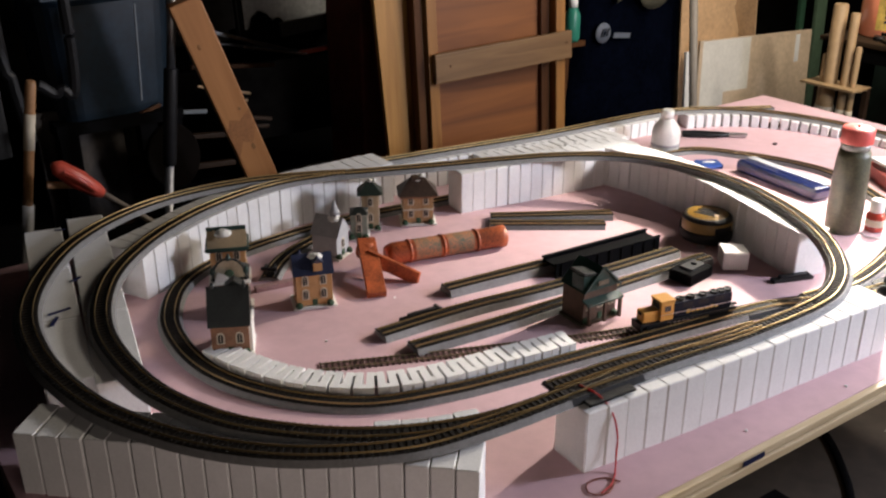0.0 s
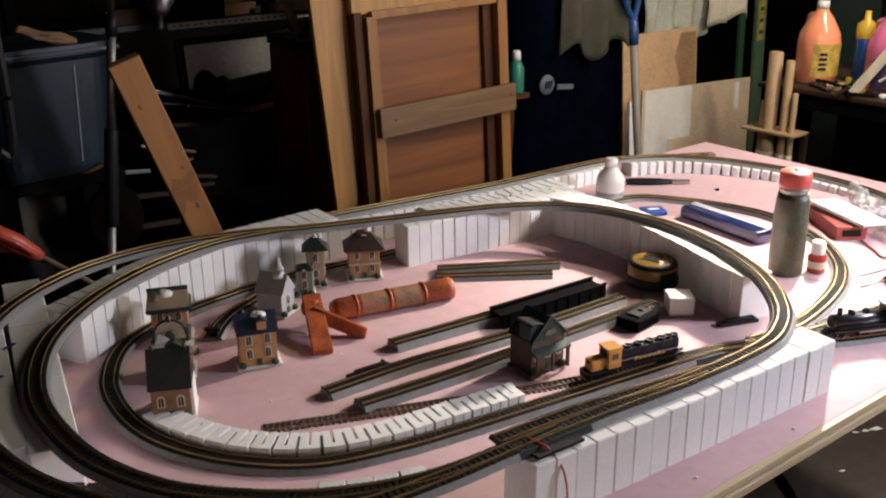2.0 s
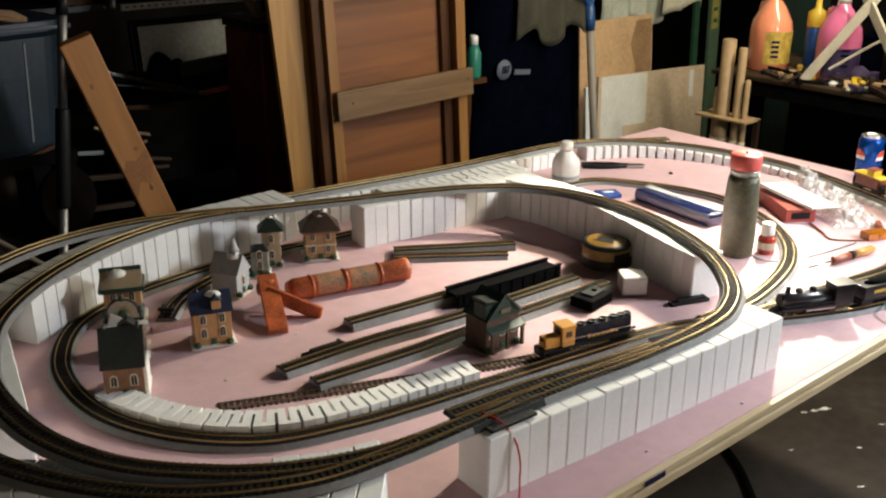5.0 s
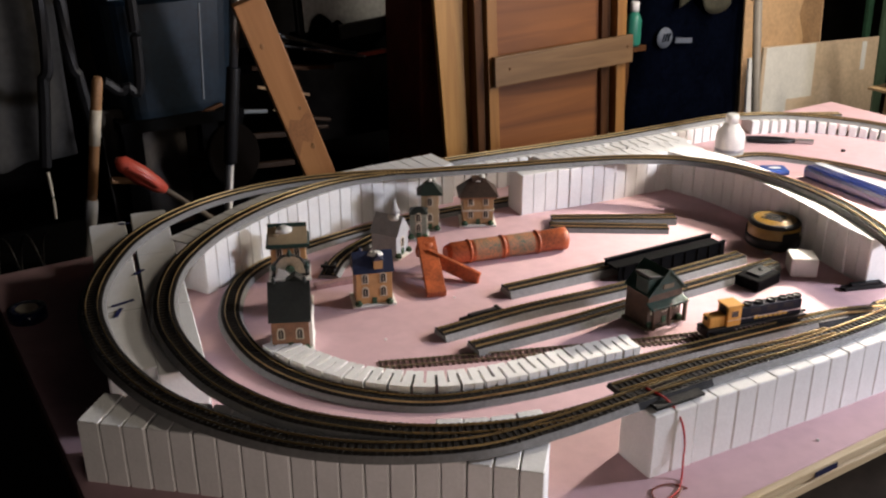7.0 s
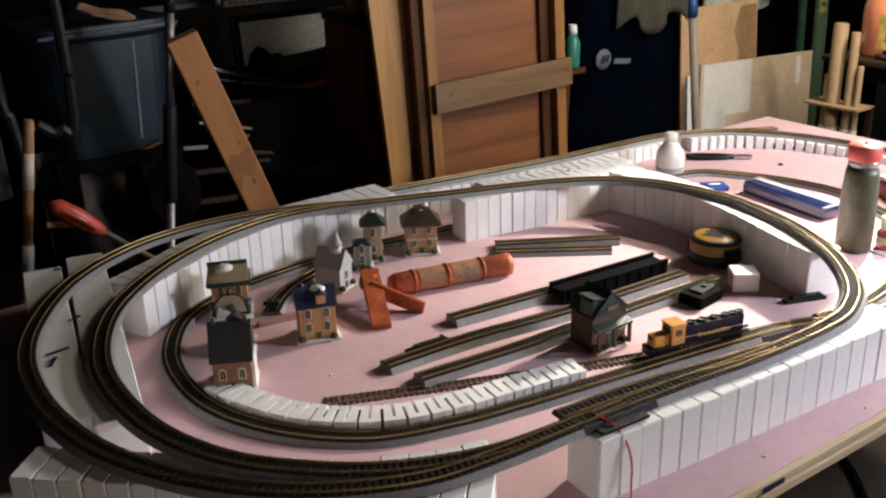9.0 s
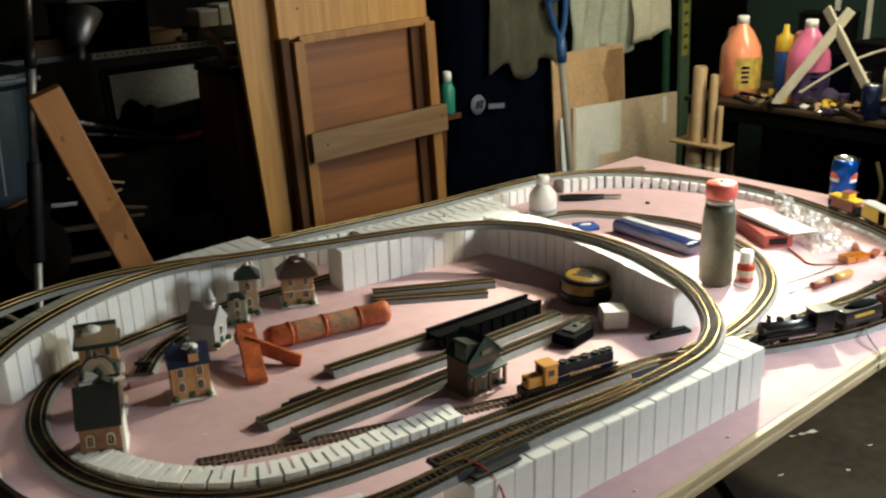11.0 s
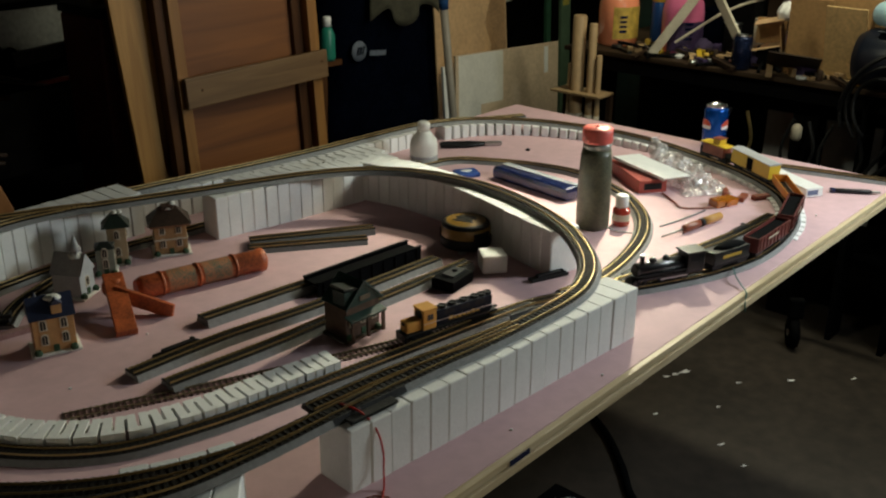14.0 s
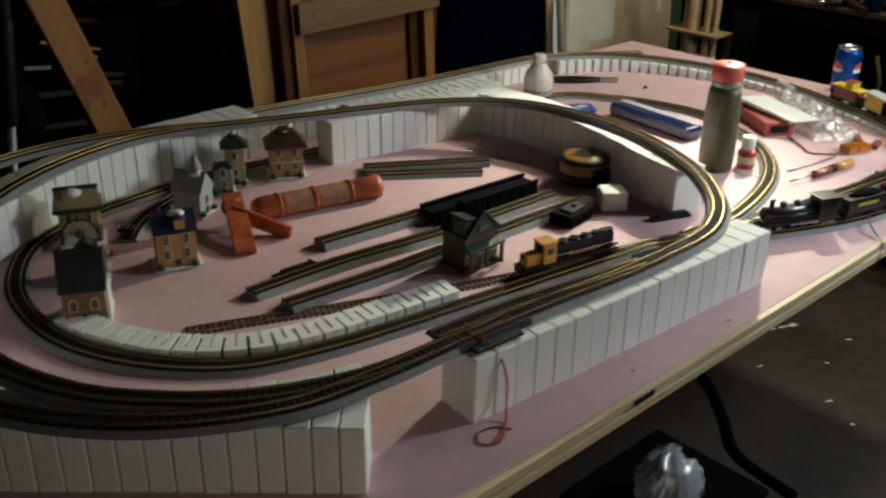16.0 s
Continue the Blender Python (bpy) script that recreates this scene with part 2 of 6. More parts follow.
# ---- room ----
def slab(name, x0, x1, y0, y1, z0, z1, material):
    bm = box(x1 - x0, y1 - y0, z1 - z0)
    ob = part(name, bm, material)
    ob.location = ((x0 + x1) / 2, (y0 + y1) / 2, z0)
    return tagged(ob, kind="structure")


slab("floor", -2.6, 5.2, -2.6, 4.2, FLOOR - 0.1, FLOOR, CONCRETE)
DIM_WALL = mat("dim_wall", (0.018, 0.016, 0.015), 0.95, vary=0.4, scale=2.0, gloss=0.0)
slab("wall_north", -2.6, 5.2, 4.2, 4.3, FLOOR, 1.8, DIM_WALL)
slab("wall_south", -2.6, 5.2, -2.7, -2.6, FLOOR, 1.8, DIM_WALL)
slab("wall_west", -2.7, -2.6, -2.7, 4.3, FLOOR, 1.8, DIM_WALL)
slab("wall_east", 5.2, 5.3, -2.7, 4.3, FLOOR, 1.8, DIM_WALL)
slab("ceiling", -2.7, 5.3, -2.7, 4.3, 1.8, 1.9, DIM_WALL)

# ---- layout table ----
L, W = 2.44, 1.22
table = tagged(empty("layout_table", Matrix.Translation((0, 0, FLOOR))), "wide plywood table topped with pink insulation foam", "table")
T0 = -FLOOR


def tpart(name, sx, sy, sz, x, y, z, material, bevel=0.0, label=""):
    return part(name, box(sx, sy, sz, Matrix.Translation((x, y, z + T0)), bevel), material, table, label)


tpart("foam_sheet", L, W, 0.022, L / 2, W / 2, -0.022, PINK, 0.0015, "pink insulation foam sheet")
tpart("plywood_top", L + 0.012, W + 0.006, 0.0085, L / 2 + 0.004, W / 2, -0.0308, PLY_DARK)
tpart("front_rail", L + 0.02, 0.011, 0.0125, L / 2 + 0.008, -0.0058, -0.0128, PLY, 0.0015)
tpart("front_apron", L + 0.02, 0.011, 0.0138, L / 2 + 0.008, -0.0068, -0.0312, PLY, 0.0015)
for lx in (0.35, 1.25):
    for ly in (0.62, W - 0.12):
        tpart("leg", 0.038, 0.089, T0 - 0.0310, lx, ly, -T0, STAIN_WOOD, 0.003)

# ---- track ----
Z = 0.093
OVAL = [(1.12, .106), (.95, .107), (.80, .121), (.65, .131), (.54, .138), (.46, .157), (.372, .199), (.30, .257), (.235, .335), (.192, .44), (.178, .55), (.184, .66), (.215, .765), (.27, .865),
        (.36, .96), (.46, 1.03), (.57, 1.077), (.68, 1.098), (.79, 1.085), (.90, 1.046), (1.04, .995), (1.16, .953), (1.28, .904), (1.38, .838), (1.44, .755), (1.468, .66), (1.474, .57), (1.459, .475), (1.425, .375), (1.37, .272), (1.29, .182), (1.21, .13)]
track([(x, y, Z) for x, y in OVAL], "grey roadbed oval of model track raised on white foam", True)
ZO = Z + .0014
OUTER = [(x, y, ZO) for x, y in ((.62, .130), (.50, .135), (.40, .150), (.301, .200), (.227, .262), (.165, .345), (.116, .449), (.092, .56), (.088, .66), (.102, .77), (.142, .875), (.21, .985),
                                 (.285, 1.06), (.375, 1.115), (.46, 1.142), (.56, 1.150), (.66, 1.138), (.75, 1.108), (.83, 1.072))]
track(OUTER, "outer curve of grey roadbed track joining the raised oval")
FAR = [(.80, 1.172, .072), (1.0, 1.157, .070), (1.147, 1.150, .066), (1.31, 1.150, .058), (1.5, 1.155, .049), (1.70, 1.162, .043), (1.88, 1.158, .040), (1.99, 1.128, .038), (2.08, 1.08, .035), (2.186, .965, .030),
       (2.252, .80, .025), (2.272, .64, .020), (2.243, .46, .014), (2.19, .30, .010), (2.10, .165, .006), (1.98, .090, .003), (1.85, .057, .001), (1.71, .051, 0), (1.58, .077, 0), (1.47, .122, 0), (1.395, .16, 0)]
track(FAR, "long line of grey roadbed track looping the far table end")
LOWER = [(1.395, .16, 0), (1.25, .243, 0), (1.144, .268, 0), (1.02, .287, 0), (.902, .303, 0), (.795, .318, 0), (.69, .333, 0), (.59, .352, 0), (.475, .392, 0), (.385, .478, 0),
         (.328, .59, 0), (.315, .708, 0), (.34, .835, 0), (.42, .955, 0), (.563, 1.018, 0), (.79, 1.045, 0), (1.034, 1.025, 0), (1.3, 1.0, 0), (1.58, .99, 0)]
track(LOWER, "lower line of grey roadbed track lying on the foam")
track([(1.58, .99, 0), (1.79, .955, 0), (1.876, .847, 0), (1.925, .72, 0), (1.93, .61, 0), (1.875, .47, 0), (1.785, .362, 0), (1.681, .293, 0), (1.56, .25, 0), (1.42, .225, 0), (1.3, .235, 0)], "inner far curve of grey roadbed track on the foam")
track([(1.965, .128, 0), (1.80, .136, 0), (1.605, .163, 0), (1.46, .178, 0), (1.33, .20, 0)], "straight grey roadbed siding on the pink foam")
track([(.472, .529, 0), (.72, .425, 0), (.95, .338, 0), (1.16, .283, 0), (1.24, .262, 0)], "bare flexible track without roadbed under the yellow locomotive", bed=False)

# ---- foam risers ----
riser([(.628, .122, .092), (.9, .104, .092), (1.252, .086, .092)], .066, "long white foam riser under the front track", .0352, .0003)
riser([(1.393, .300, .092), (1.424, .42, .092), (1.456, .53, .092), (1.477, .63, .092), (1.486, .73, .092), (1.484, .82, .092), (1.464, .925, .092)], .070, "white foam riser carrying the raised curve", .030, .0008)
riser([(1.05, .975, .092), (1.2, .952, .092), (1.432, .928, .092)], .066, "short white foam riser behind the houses", .030, .0004)
riser([(.31, .965, .092), (.40, 1.010, .092), (.527, 1.080, .092), (.70, 1.128, .092), (.85, 1.136, .092), (.965, 1.138, .092)], .092, "curved white foam riser behind the houses", .030, .0005)
riser([(.985, 1.157, .070), (1.147, 1.150, .0655), (1.31, 1.150, .0575), (1.5, 1.155, .0485), (1.70, 1.162, .0425), (1.90, 1.153, .0395)], .072, "white foam riser along the back edge", .030, .0022)
riser([(1.20, 1.075, .064), (1.4, 1.078, .053), (1.66, 1.085, .044)], .076, "wide white foam riser beside the back track", .030, .0022)
riser([(1.42, .995, .070), (1.6, .985, .060)], .080, "short white foam offcut beside the back track", .030)
riser([(.216, 1.14, .0915), (.104, .557, .0915)], .066, "straight white foam riser crossing under the outer curve", .19, .0012)
riser([(.300, 1.163, .0915), (.163, .52, .0915)], .066, "straight white foam riser crossing under the inner curve", .195, .0012)
riser([(.385, .220, .0915), (.45, .188, .0915), (.515, .167, .0915)], .036, "white foam riser between the merging curves", .032)
riser([(.034, .498, .0915), (.24, .308, .0915), (.467, .099, .0915)], .070, "straight white foam riser across the front corner", .0315, .0016)
riser([(1.96, 1.135, .0385), (2.08, 1.08, .035), (2.186, .965, .030), (2.252, .80, .025), (2.272, .64, .020), (2.243, .46, .014), (2.19, .30, .010), (2.10, .165, .006), (1.98, .09, .004), (1.86, .06, .003)], .066,
      "descending white foam riser round the far loop", .029, .006)


def zigzag(ctrl, width, label):
    """A low foam incline with deep cuts from both sides in turn, in one folded piece."""
    line = glide(ctrl, .0170)
    side = sides(line)
    thing = tagged(empty("foam_incline"), label, "foam incline", "foam risers")
    for k in range(0, len(line) - 1):
        a, b, sa, sb = line[k], line[k + 1], side[k], side[k + 1]
        d = (b - a) * .14
        w0, w1 = -width / 2, width / 2
        p = [a + d + sa * w0, a + d + sa * w1, b - d + sb * w1, b - d + sb * w0]
        verts = [(v.x, v.y, 0) for v in p] + [(v.x, v.y, v.z) for v in p]
        part("foam_tooth", (verts, [(0, 3, 2, 1), (0, 1, 5, 4), (1, 2, 6, 5), (2, 3, 7, 6), (3, 0, 4, 7), (4, 5, 6, 7)]), WHITE, thing)
        u = w1 - .011 if k % 2 else w0 + .011
        lo, hi = (u, w1 - .001) if k % 2 else (w0 + .001, u)
        c = line[min(k + 2, len(line) - 1)] - b
        q = [b - d * 1.02 + sb * lo, b - d * 1.02 + sb * hi, b + c * .1428 + sb * hi, b + c * .1428 + sb * lo]
        verts = [(v.x, v.y, 0) for v in q] + [(v.x, v.y, v.z - .0004) for v in q]
        part("foam_tooth", (verts, [(0, 3, 2, 1), (0, 1, 5, 4), (1, 2, 6, 5), (2, 3, 7, 6), (3, 0, 4, 7), (4, 5, 6, 7)]), WHITE, thing)
    return thing


zigzag([(.354, .675, .014), (.374, .60, .016), (.421, .505, .017), (.50, .430, .018), (.60, .392, .018), (.72, .374, .018), (.84, .357, .018)], .046, "low zigzag-cut white foam incline beside the lower track")

# ---- loose track inside the oval ----
track([(.60, .558, 0), (.77, .553, 0), (.975, .530, 0), (1.262, .518, 0)], "spare straight track with pale grey roadbed", high=.011, group="loose track pieces")
track([(.62, .490, 0), (.80, .475, 0), (.93, .472, 0), (1.29, .459, 0)], "spare straight track with grey roadbed beside another", high=.011, group="loose track pieces")
track([(.785, .632, 0), (1.0, .612, 0), (1.25, .592, 0)], "spare straight track lying under a black girder", high=.014, group="loose track pieces")
track([(1.05, .845, 0), (1.25, .705, 0)], "spare grey track piece lying on the foam", group="loose track pieces")
track([(1.075, .872, .0), (1.30, .735, .0)], "spare grey track piece beside another", high=.011, group="loose track pieces")
track([(.545, .868, 0), (.585, .915, 0), (.635, .953, 0), (.72, .995, 0)], "short curved siding behind the little church", group="loose track pieces")
track([(2.335, .30, 0), (2.405, .014, 0)], "straight grey track piece near the table end", group="loose track pieces")
track([(2.10, 1.195, .0), (2.30, 1.085, .0)], "straight grey track piece near the far corner", high=.012, group="loose track pieces")


def switch_box(x, y, z, turn):
    ob = tagged(empty("switch_machine", pose(x, y, z, 0, 0, turn)), "flat dark plastic switch machine beside the track", "switch machine", "switch machines")
    part("case", box(.085, .016, .007, None, .002), BLACK, ob)
    part("cover", box(.055, .011, .005, pose(0, 0, .0072), .0015), BLACK, ob)
    part("lever", box(.006, .020, .003, pose(.034, .004, .0075), .001), BLACK, ob)
    return ob


switch_box(.70, .582, 0, -3)
switch_box(1.352, .306, 0, -20)
switch_box(1.83, .143, 0, -3)

# the turnout at the front, whose blind leg ends beside the raised line, and black turnout beds
ZT = Z + .0008
leg = track([(.985, .110, ZT), (.90, .120, ZT), (.82, .134, ZT), (.74, .146, ZT), (.62, .156, ZT)], "dark turnout leg ending beside the raised line", group="turnouts")
for child in leg.children:
    if child.name.startswith("roadbed"):
        child.data.materials[0] = TURNOUT_BLACK


def bed_plate(ctrl, z, label, wide=.0228):
    line = glide([(x, y, z) for x, y in ctrl], .0095)
    thing = tagged(empty("turnout_bed", Matrix.Translation((*ctrl[0], z))), label, "turnout bed", "turnouts")
    rel = [p - line[0] for p in line]
    part("plate", sweep(rel, sides(rel), [(-wide, .0002), (wide, .0002), (wide * .78, BED + .0009), (-wide * .78, BED + .0009)]), TURNOUT_BLACK, thing)
    k = len(rel) // 2
    way = (rel[k + 1] - rel[k]).normalized()
    turn = math.degrees(math.atan2(way.y, way.x))
    part("switch_motor", box(.080, .016, .0045, Matrix.Translation(rel[k]) @ pose(0, 0, 0, 0, 0, turn) @ pose(0, wide + .004, .0004), .0015), TURNOUT_BLACK, thing)
    for g in (-.0045, .0045):
        part("guard_rail", box(.055, .0012, .0022, Matrix.Translation(rel[k]) @ pose(0, 0, 0, 0, 0, turn + 1.5) @ pose(0, g, BED + .0022)), DULL_RAIL, thing)
    return thing


bed_plate([(.745, .1255), (.68, .1290), (.612, .1330)], Z, "black turnout bed at the end of the front riser")
bed_plate([(1.335, .197), (1.25, .243), (1.16, .2650)], 0, "black turnout bed behind the raised curve")
bed_plate([(1.42, .1845), (1.50, .1740), (1.57, .1670)], 0, "black turnout bed beside the far loop")

# ---- things on the foam ----
ORANGE = mat("faded_orange_plastic", (0.42, 0.095, 0.028), 0.5, vary=0.6, scale=28, bump=0.15)
ORANGE_DIRT = mat("grimy_print", (0.40, 0.13, 0.05), 0.6, vary=0.3, scale=38, stain=(0.075, 0.095, 0.06))
tube_ob = tagged(empty("orange_work_light", pose(.775, .801, 0, 0, 0, -13.2)), "grimy orange tube lamp lying on two splayed legs", "work light")
part("barrel", lathe([(.016, -.012), (.0215, 0), (.0215, .225), (.0225, .228), (.0225, .240), (.018, .243)], 28, pose(0, 0, .0228, 0, 90, 0)), ORANGE, tube_ob)
for x in (.035, .105, .178):
    part("band", lathe([(.0222, x - .003), (.0236, x - .002), (.0236, x + .002), (.0222, x + .003)], 28, pose(0, 0, .0228, 0, 90, 0)), ORANGE, tube_ob)
for x0, x1 in ((.045, .097), (.113, .168)):
    sec = bmesh.new()
    grid = [[sec.verts.new((x, .0219 * math.sin(a), .0228 + .0219 * math.cos(a))) for a in np.linspace(-2.4, 1.0, 16)] for x in (x0, x1)]
    for k in range(15):
        sec.faces.new((grid[0][k], grid[0][k + 1], grid[1][k + 1], grid[1][k]))
    part("label", sec, ORANGE_DIRT, tube_ob, "worn grimy printed label")


def leg_bar(a, b, w, t):
    a, b = Vector(a), Vector(b)
    q = (b - a).to_track_quat("Z", "X").to_matrix().to_4x4()
    return box(w, t, (b - a).length, Matrix.Translation(a) @ q, .002)


inv = tube_ob.matrix_world.inverted()
part("leg", leg_bar(inv @ Vector((.735, .83, .052)), inv @ Vector((.674, .69, .006)), .012, .036), ORANGE, tube_ob)
part("leg", leg_bar(inv @ Vector((.715, .795, .036)), inv @ Vector((.772, .70, .008)), .028, .008), ORANGE, tube_ob)
part("hub", lathe([(.012, 0), (.017, .004), (.017, .03), (.012, .034)], 20, inv @ pose(.735, .80, .036, 0, 90, 120)), ORANGE, tube_ob)

TAN_WALL = mat("tan_wall", (0.36, 0.215, 0.095), 0.55, vary=0.3, scale=60, bump=0.2)
COTTAGE = mat("cottage_wall", (0.24, 0.115, 0.06), 0.55, vary=0.35, scale=70, bump=0.2)
TEAL_WALL = mat("grey_green_wall", (0.22, 0.245, 0.20), 0.55, vary=0.3, scale=60, bump=0.2)
BUFF = mat("buff_wall", (0.44, 0.235, 0.09), 0.55, vary=0.25, scale=60, bump=0.2)
CREAM = mat("cream_wall", (0.36, 0.27, 0.16), 0.55, vary=0.2, scale=60, bump=0.2)
GREY_WALL = mat("grey_wall", (0.37, 0.38, 0.395), 0.5, vary=0.2, scale=50, bump=0.1)
BLUE_ROOF = mat("slate_blue_roof", (0.018, 0.025, 0.06), 0.4, vary=0.4, scale=70, bump=0.4)
GREEN_ROOF = mat("green_roof", (0.013, 0.040, 0.032), 0.4, vary=0.4, scale=70, bump=0.4)
DARK_ROOF = mat("black_green_roof", (0.018, 0.022, 0.02), 0.4, vary=0.5, scale=70, bump=0.4)
TEAL_ROOF = mat("dark_teal_roof", (0.020, 0.030, 0.022), 0.4, vary=0.5, scale=70, bump=0.4)
BROWN_ROOF = mat("brown_roof", (0.045, 0.025, 0.016), 0.45, vary=0.5, scale=60, bump=0.4)
SNOW = mat("painted_snow", (0.74, 0.73, 0.68), 0.5, vary=0.15, scale=40, bump=0.4)
GLASS_DARK = mat("dark_window", (0.05, 0.045, 0.04), 0.15, vary=0.3, scale=80)
TRIM = mat("cream_trim", (0.54, 0.48, 0.37), 0.5, vary=0.15, scale=60)
GREEN_DAB = mat("painted_bush", (0.03, 0.07, 0.03), 0.7, vary=0.5, scale=120, bump=0.5)


def village_house(name, x, y, turn, w, d, h, wall, roof, roof_kind, roof_h, label, cols=2, rows=2, chimney=None, snow=True, scale_roof=1.12, door=True, base=None):
    """A small ceramic house: its front is at local -y and its base centre at the origin."""
    ob = tagged(empty(name, pose(x, y, 0, 0, 0, turn)), label, "model house", "model village houses")
    part("base", box(w * 1.22, d * 1.25, .005, None, .002), base or SNOW, ob, "dark earthen base" if base else "snow-white base")
    part("wall_shell", box(w, d, h, pose(0, 0, .004), .0012), wall, ob)
    hw, hd = w / 2 * scale_roof, d / 2 * scale_roof
    z = h + .004
    bm = bmesh.new()
    low = [bm.verts.new(p) for p in ((-hw, -hd, z), (hw, -hd, z), (hw, hd, z), (-hw, hd, z))]
    if roof_kind == "gable":
        top = [bm.verts.new((-hw, 0, z + roof_h)), bm.verts.new((hw, 0, z + roof_h))]
        for f in ((low[0], low[1], top[1], top[0]), (low[2], low[3], top[0], top[1]), (low[1], low[2], top[1]), (low[3], low[0], top[0]), low[::-1]):
            bm.faces.new(f)
    elif roof_kind == "gable_front":
        top = [bm.verts.new((0, -hd, z + roof_h)), bm.verts.new((0, hd, z + roof_h))]
        for f in ((low[0], low[1], top[0]), (low[1], low[2], top[1], top[0]), (low[2], low[3], top[1]), (low[3], low[0], top[0], top[1]), low[::-1]):
            bm.faces.new(f)
    elif roof_kind == "mansard":
        mid = [bm.verts.new((sx * hw * .86, sy * hd * .86, z + roof_h * .6)) for sx, sy in ((-1, -1), (1, -1), (1, 1), (-1, 1))]
        top = [bm.verts.new((sx * hw * .30, sy * hd * .30, z + roof_h)) for sx, sy in ((-1, -1), (1, -1), (1, 1), (-1, 1))]
        for a, b in ((low, mid), (mid, top)):
            for k in range(4):
                bm.faces.new((a[k], a[(k + 1) % 4], b[(k + 1) % 4], b[k]))
        bm.faces.new(top), bm.faces.new(low[::-1])
    else:
        top = [bm.verts.new((-hw * .35, 0, z + roof_h)), bm.verts.new((hw * .35, 0, z + roof_h))] if roof_kind == "hip" else [bm.verts.new((0, 0, z + roof_h))] * 2
        if roof_kind == "hip":
            for f in ((low[0], low[1], top[1], top[0]), (low[1], low[2], top[1]), (low[2], low[3], top[0], top[1]), (low[3], low[0], top[0]), low[::-1]):
                bm.faces.new(f)
        else:
            for k in range(4):
                bm.faces.new((low[k], low[(k + 1) % 4], top[0]))
            bm.faces.new(low[::-1])
    bmesh.ops.recalc_face_normals(bm, faces=bm.faces[:])
    r = part("roof", bm, roof, ob)
    if snow:
        part("snow_cap", lathe([(w * .16, 0), (w * .13, .003), (w * .05, .006)], 12, pose(w * .02, -.002, z + roof_h - .006)), SNOW, ob)
    # windows on the front and on the side to the right
    for face in ("front", "side"):
        span = w if face == "front" else d
        n = cols if face == "front" else max(1, cols - 1)
        for row in range(rows):
            for c in range(n):
                u = (c + .5) / n * span - span / 2
                v = .010 + (row + .30) * (h - .008) / rows
                m = pose(u, -d / 2 - .0004, v) if face == "front" else pose(w / 2 + .0004, u, v, 0, 0, 90)
                win = part("window", join(box(.0125, .0016, .0145, m, .0006), lathe([(.0062, 0), (.0062, .0016)], 12, m @ pose(0, .0008, .0145, 90, 0, 0))), TRIM, ob)
                part("pane", join(box(.0082, .0012, .0120, m @ pose(0, -.0008, .002), .0003), lathe([(.0041, 0), (.0041, .0012)], 12, m @ pose(0, -.0002, .014, 90, 0, 0))), GLASS_DARK, win)
                part("glazing_bar", box(.0008, .0008, .0150, m @ pose(0, -.0016, .002)), TRIM, win)
    if door:
        part("door", box(.009, .002, .013, pose(0, -d / 2 - .0006, .004), .0005), GREEN_DAB, ob)
    if chimney:
        cx, cy, cz, cw, ch, kind = chimney
        if kind == "spire":
            t = part("steeple", box(cw, cw, ch * .45, pose(cx, cy, cz), .0008), wall, ob)
            part("spire", lathe([(cw * .85, cz + ch * .45), (cw * .5, cz + ch * .6), (cw * .12, cz + ch)], 8, pose(cx, cy, 0)), roof, t)
        else:
            t = part("chimney", box(cw, cw, ch, pose(cx, cy, cz), .0008), TRIM, ob)
            part("chimney_cap", box(cw * 1.3, cw * 1.3, .003, pose(cx, cy, cz + ch), .0006), SNOW, t)
    for sx in (-.45, .42):
        part("bush", lathe([(.006, 0), (.007, .004), (.004, .009)], 9, pose(w * sx, -d / 2 - .003, .004)), GREEN_DAB, ob)
    return ob


village_house("blue_roof_house", .573, .744, -19.5, .064, .048, .060, BUFF, BLUE_ROOF, "gable", .032, "buff two-storey model house with a slate blue snowy roof", chimney=(-.020, .004, .075, .010, .028, "spire"))
village_house("mansard_house", .943, .963, -29, .064, .054, .064, TAN_WALL, BROWN_ROOF, "hip", .032, "tan model house with a flared brown roof", scale_roof=1.34)
village_house("tower_house", .838, .985, -30, .036, .034, .078, CREAM, TEAL_ROOF, "pyramid", .030, "tall narrow model house with a green pointed roof", cols=1, scale_roof=1.5)
village_house("brick_wing_house", .795, .958, -32, .034, .038, .052, TEAL_WALL, DARK_ROOF, "hip", .010, "small grey-green wing beside the tall model house", cols=1, snow=False)
village_house("grey_church", .702, .912, 30, .046, .056, .044, GREY_WALL, GREY_WALL, "gable_front", .036, "grey model church with a snowy steeple", cols=1, rows=1, chimney=(0, -.012, .068, .014, .050, "spire"))
village_house("front_cottage", .386, .672, -27, .060, .058, .050, COTTAGE, DARK_ROOF, "gable", .058, "brown model cottage with a steep black roof", rows=1, snow=False)
village_house("arched_hall", .442, .795, -25, .058, .056, .070, COTTAGE, DARK_ROOF, "hip", .022, "brown model hall with a snowy arched gable", rows=1, cols=2)
village_house("green_gable_house", .492, .925, -24, .064, .056, .066, BUFF, CREAM, "gable", .030, "buff model house edged with green roof trim", chimney=(-.022, -.008, .072, .012, .030, "spire"))


hall_gable = [(-.027, 0), (.027, 0), (.027, .018), (.020, .034), (.008, .042), (-.008, .042), (-.020, .034), (-.027, .018)]
GABLE = mat("cream_gable", (0.58, 0.50, 0.36), 0.55, vary=0.3, scale=60, bump=0.3)


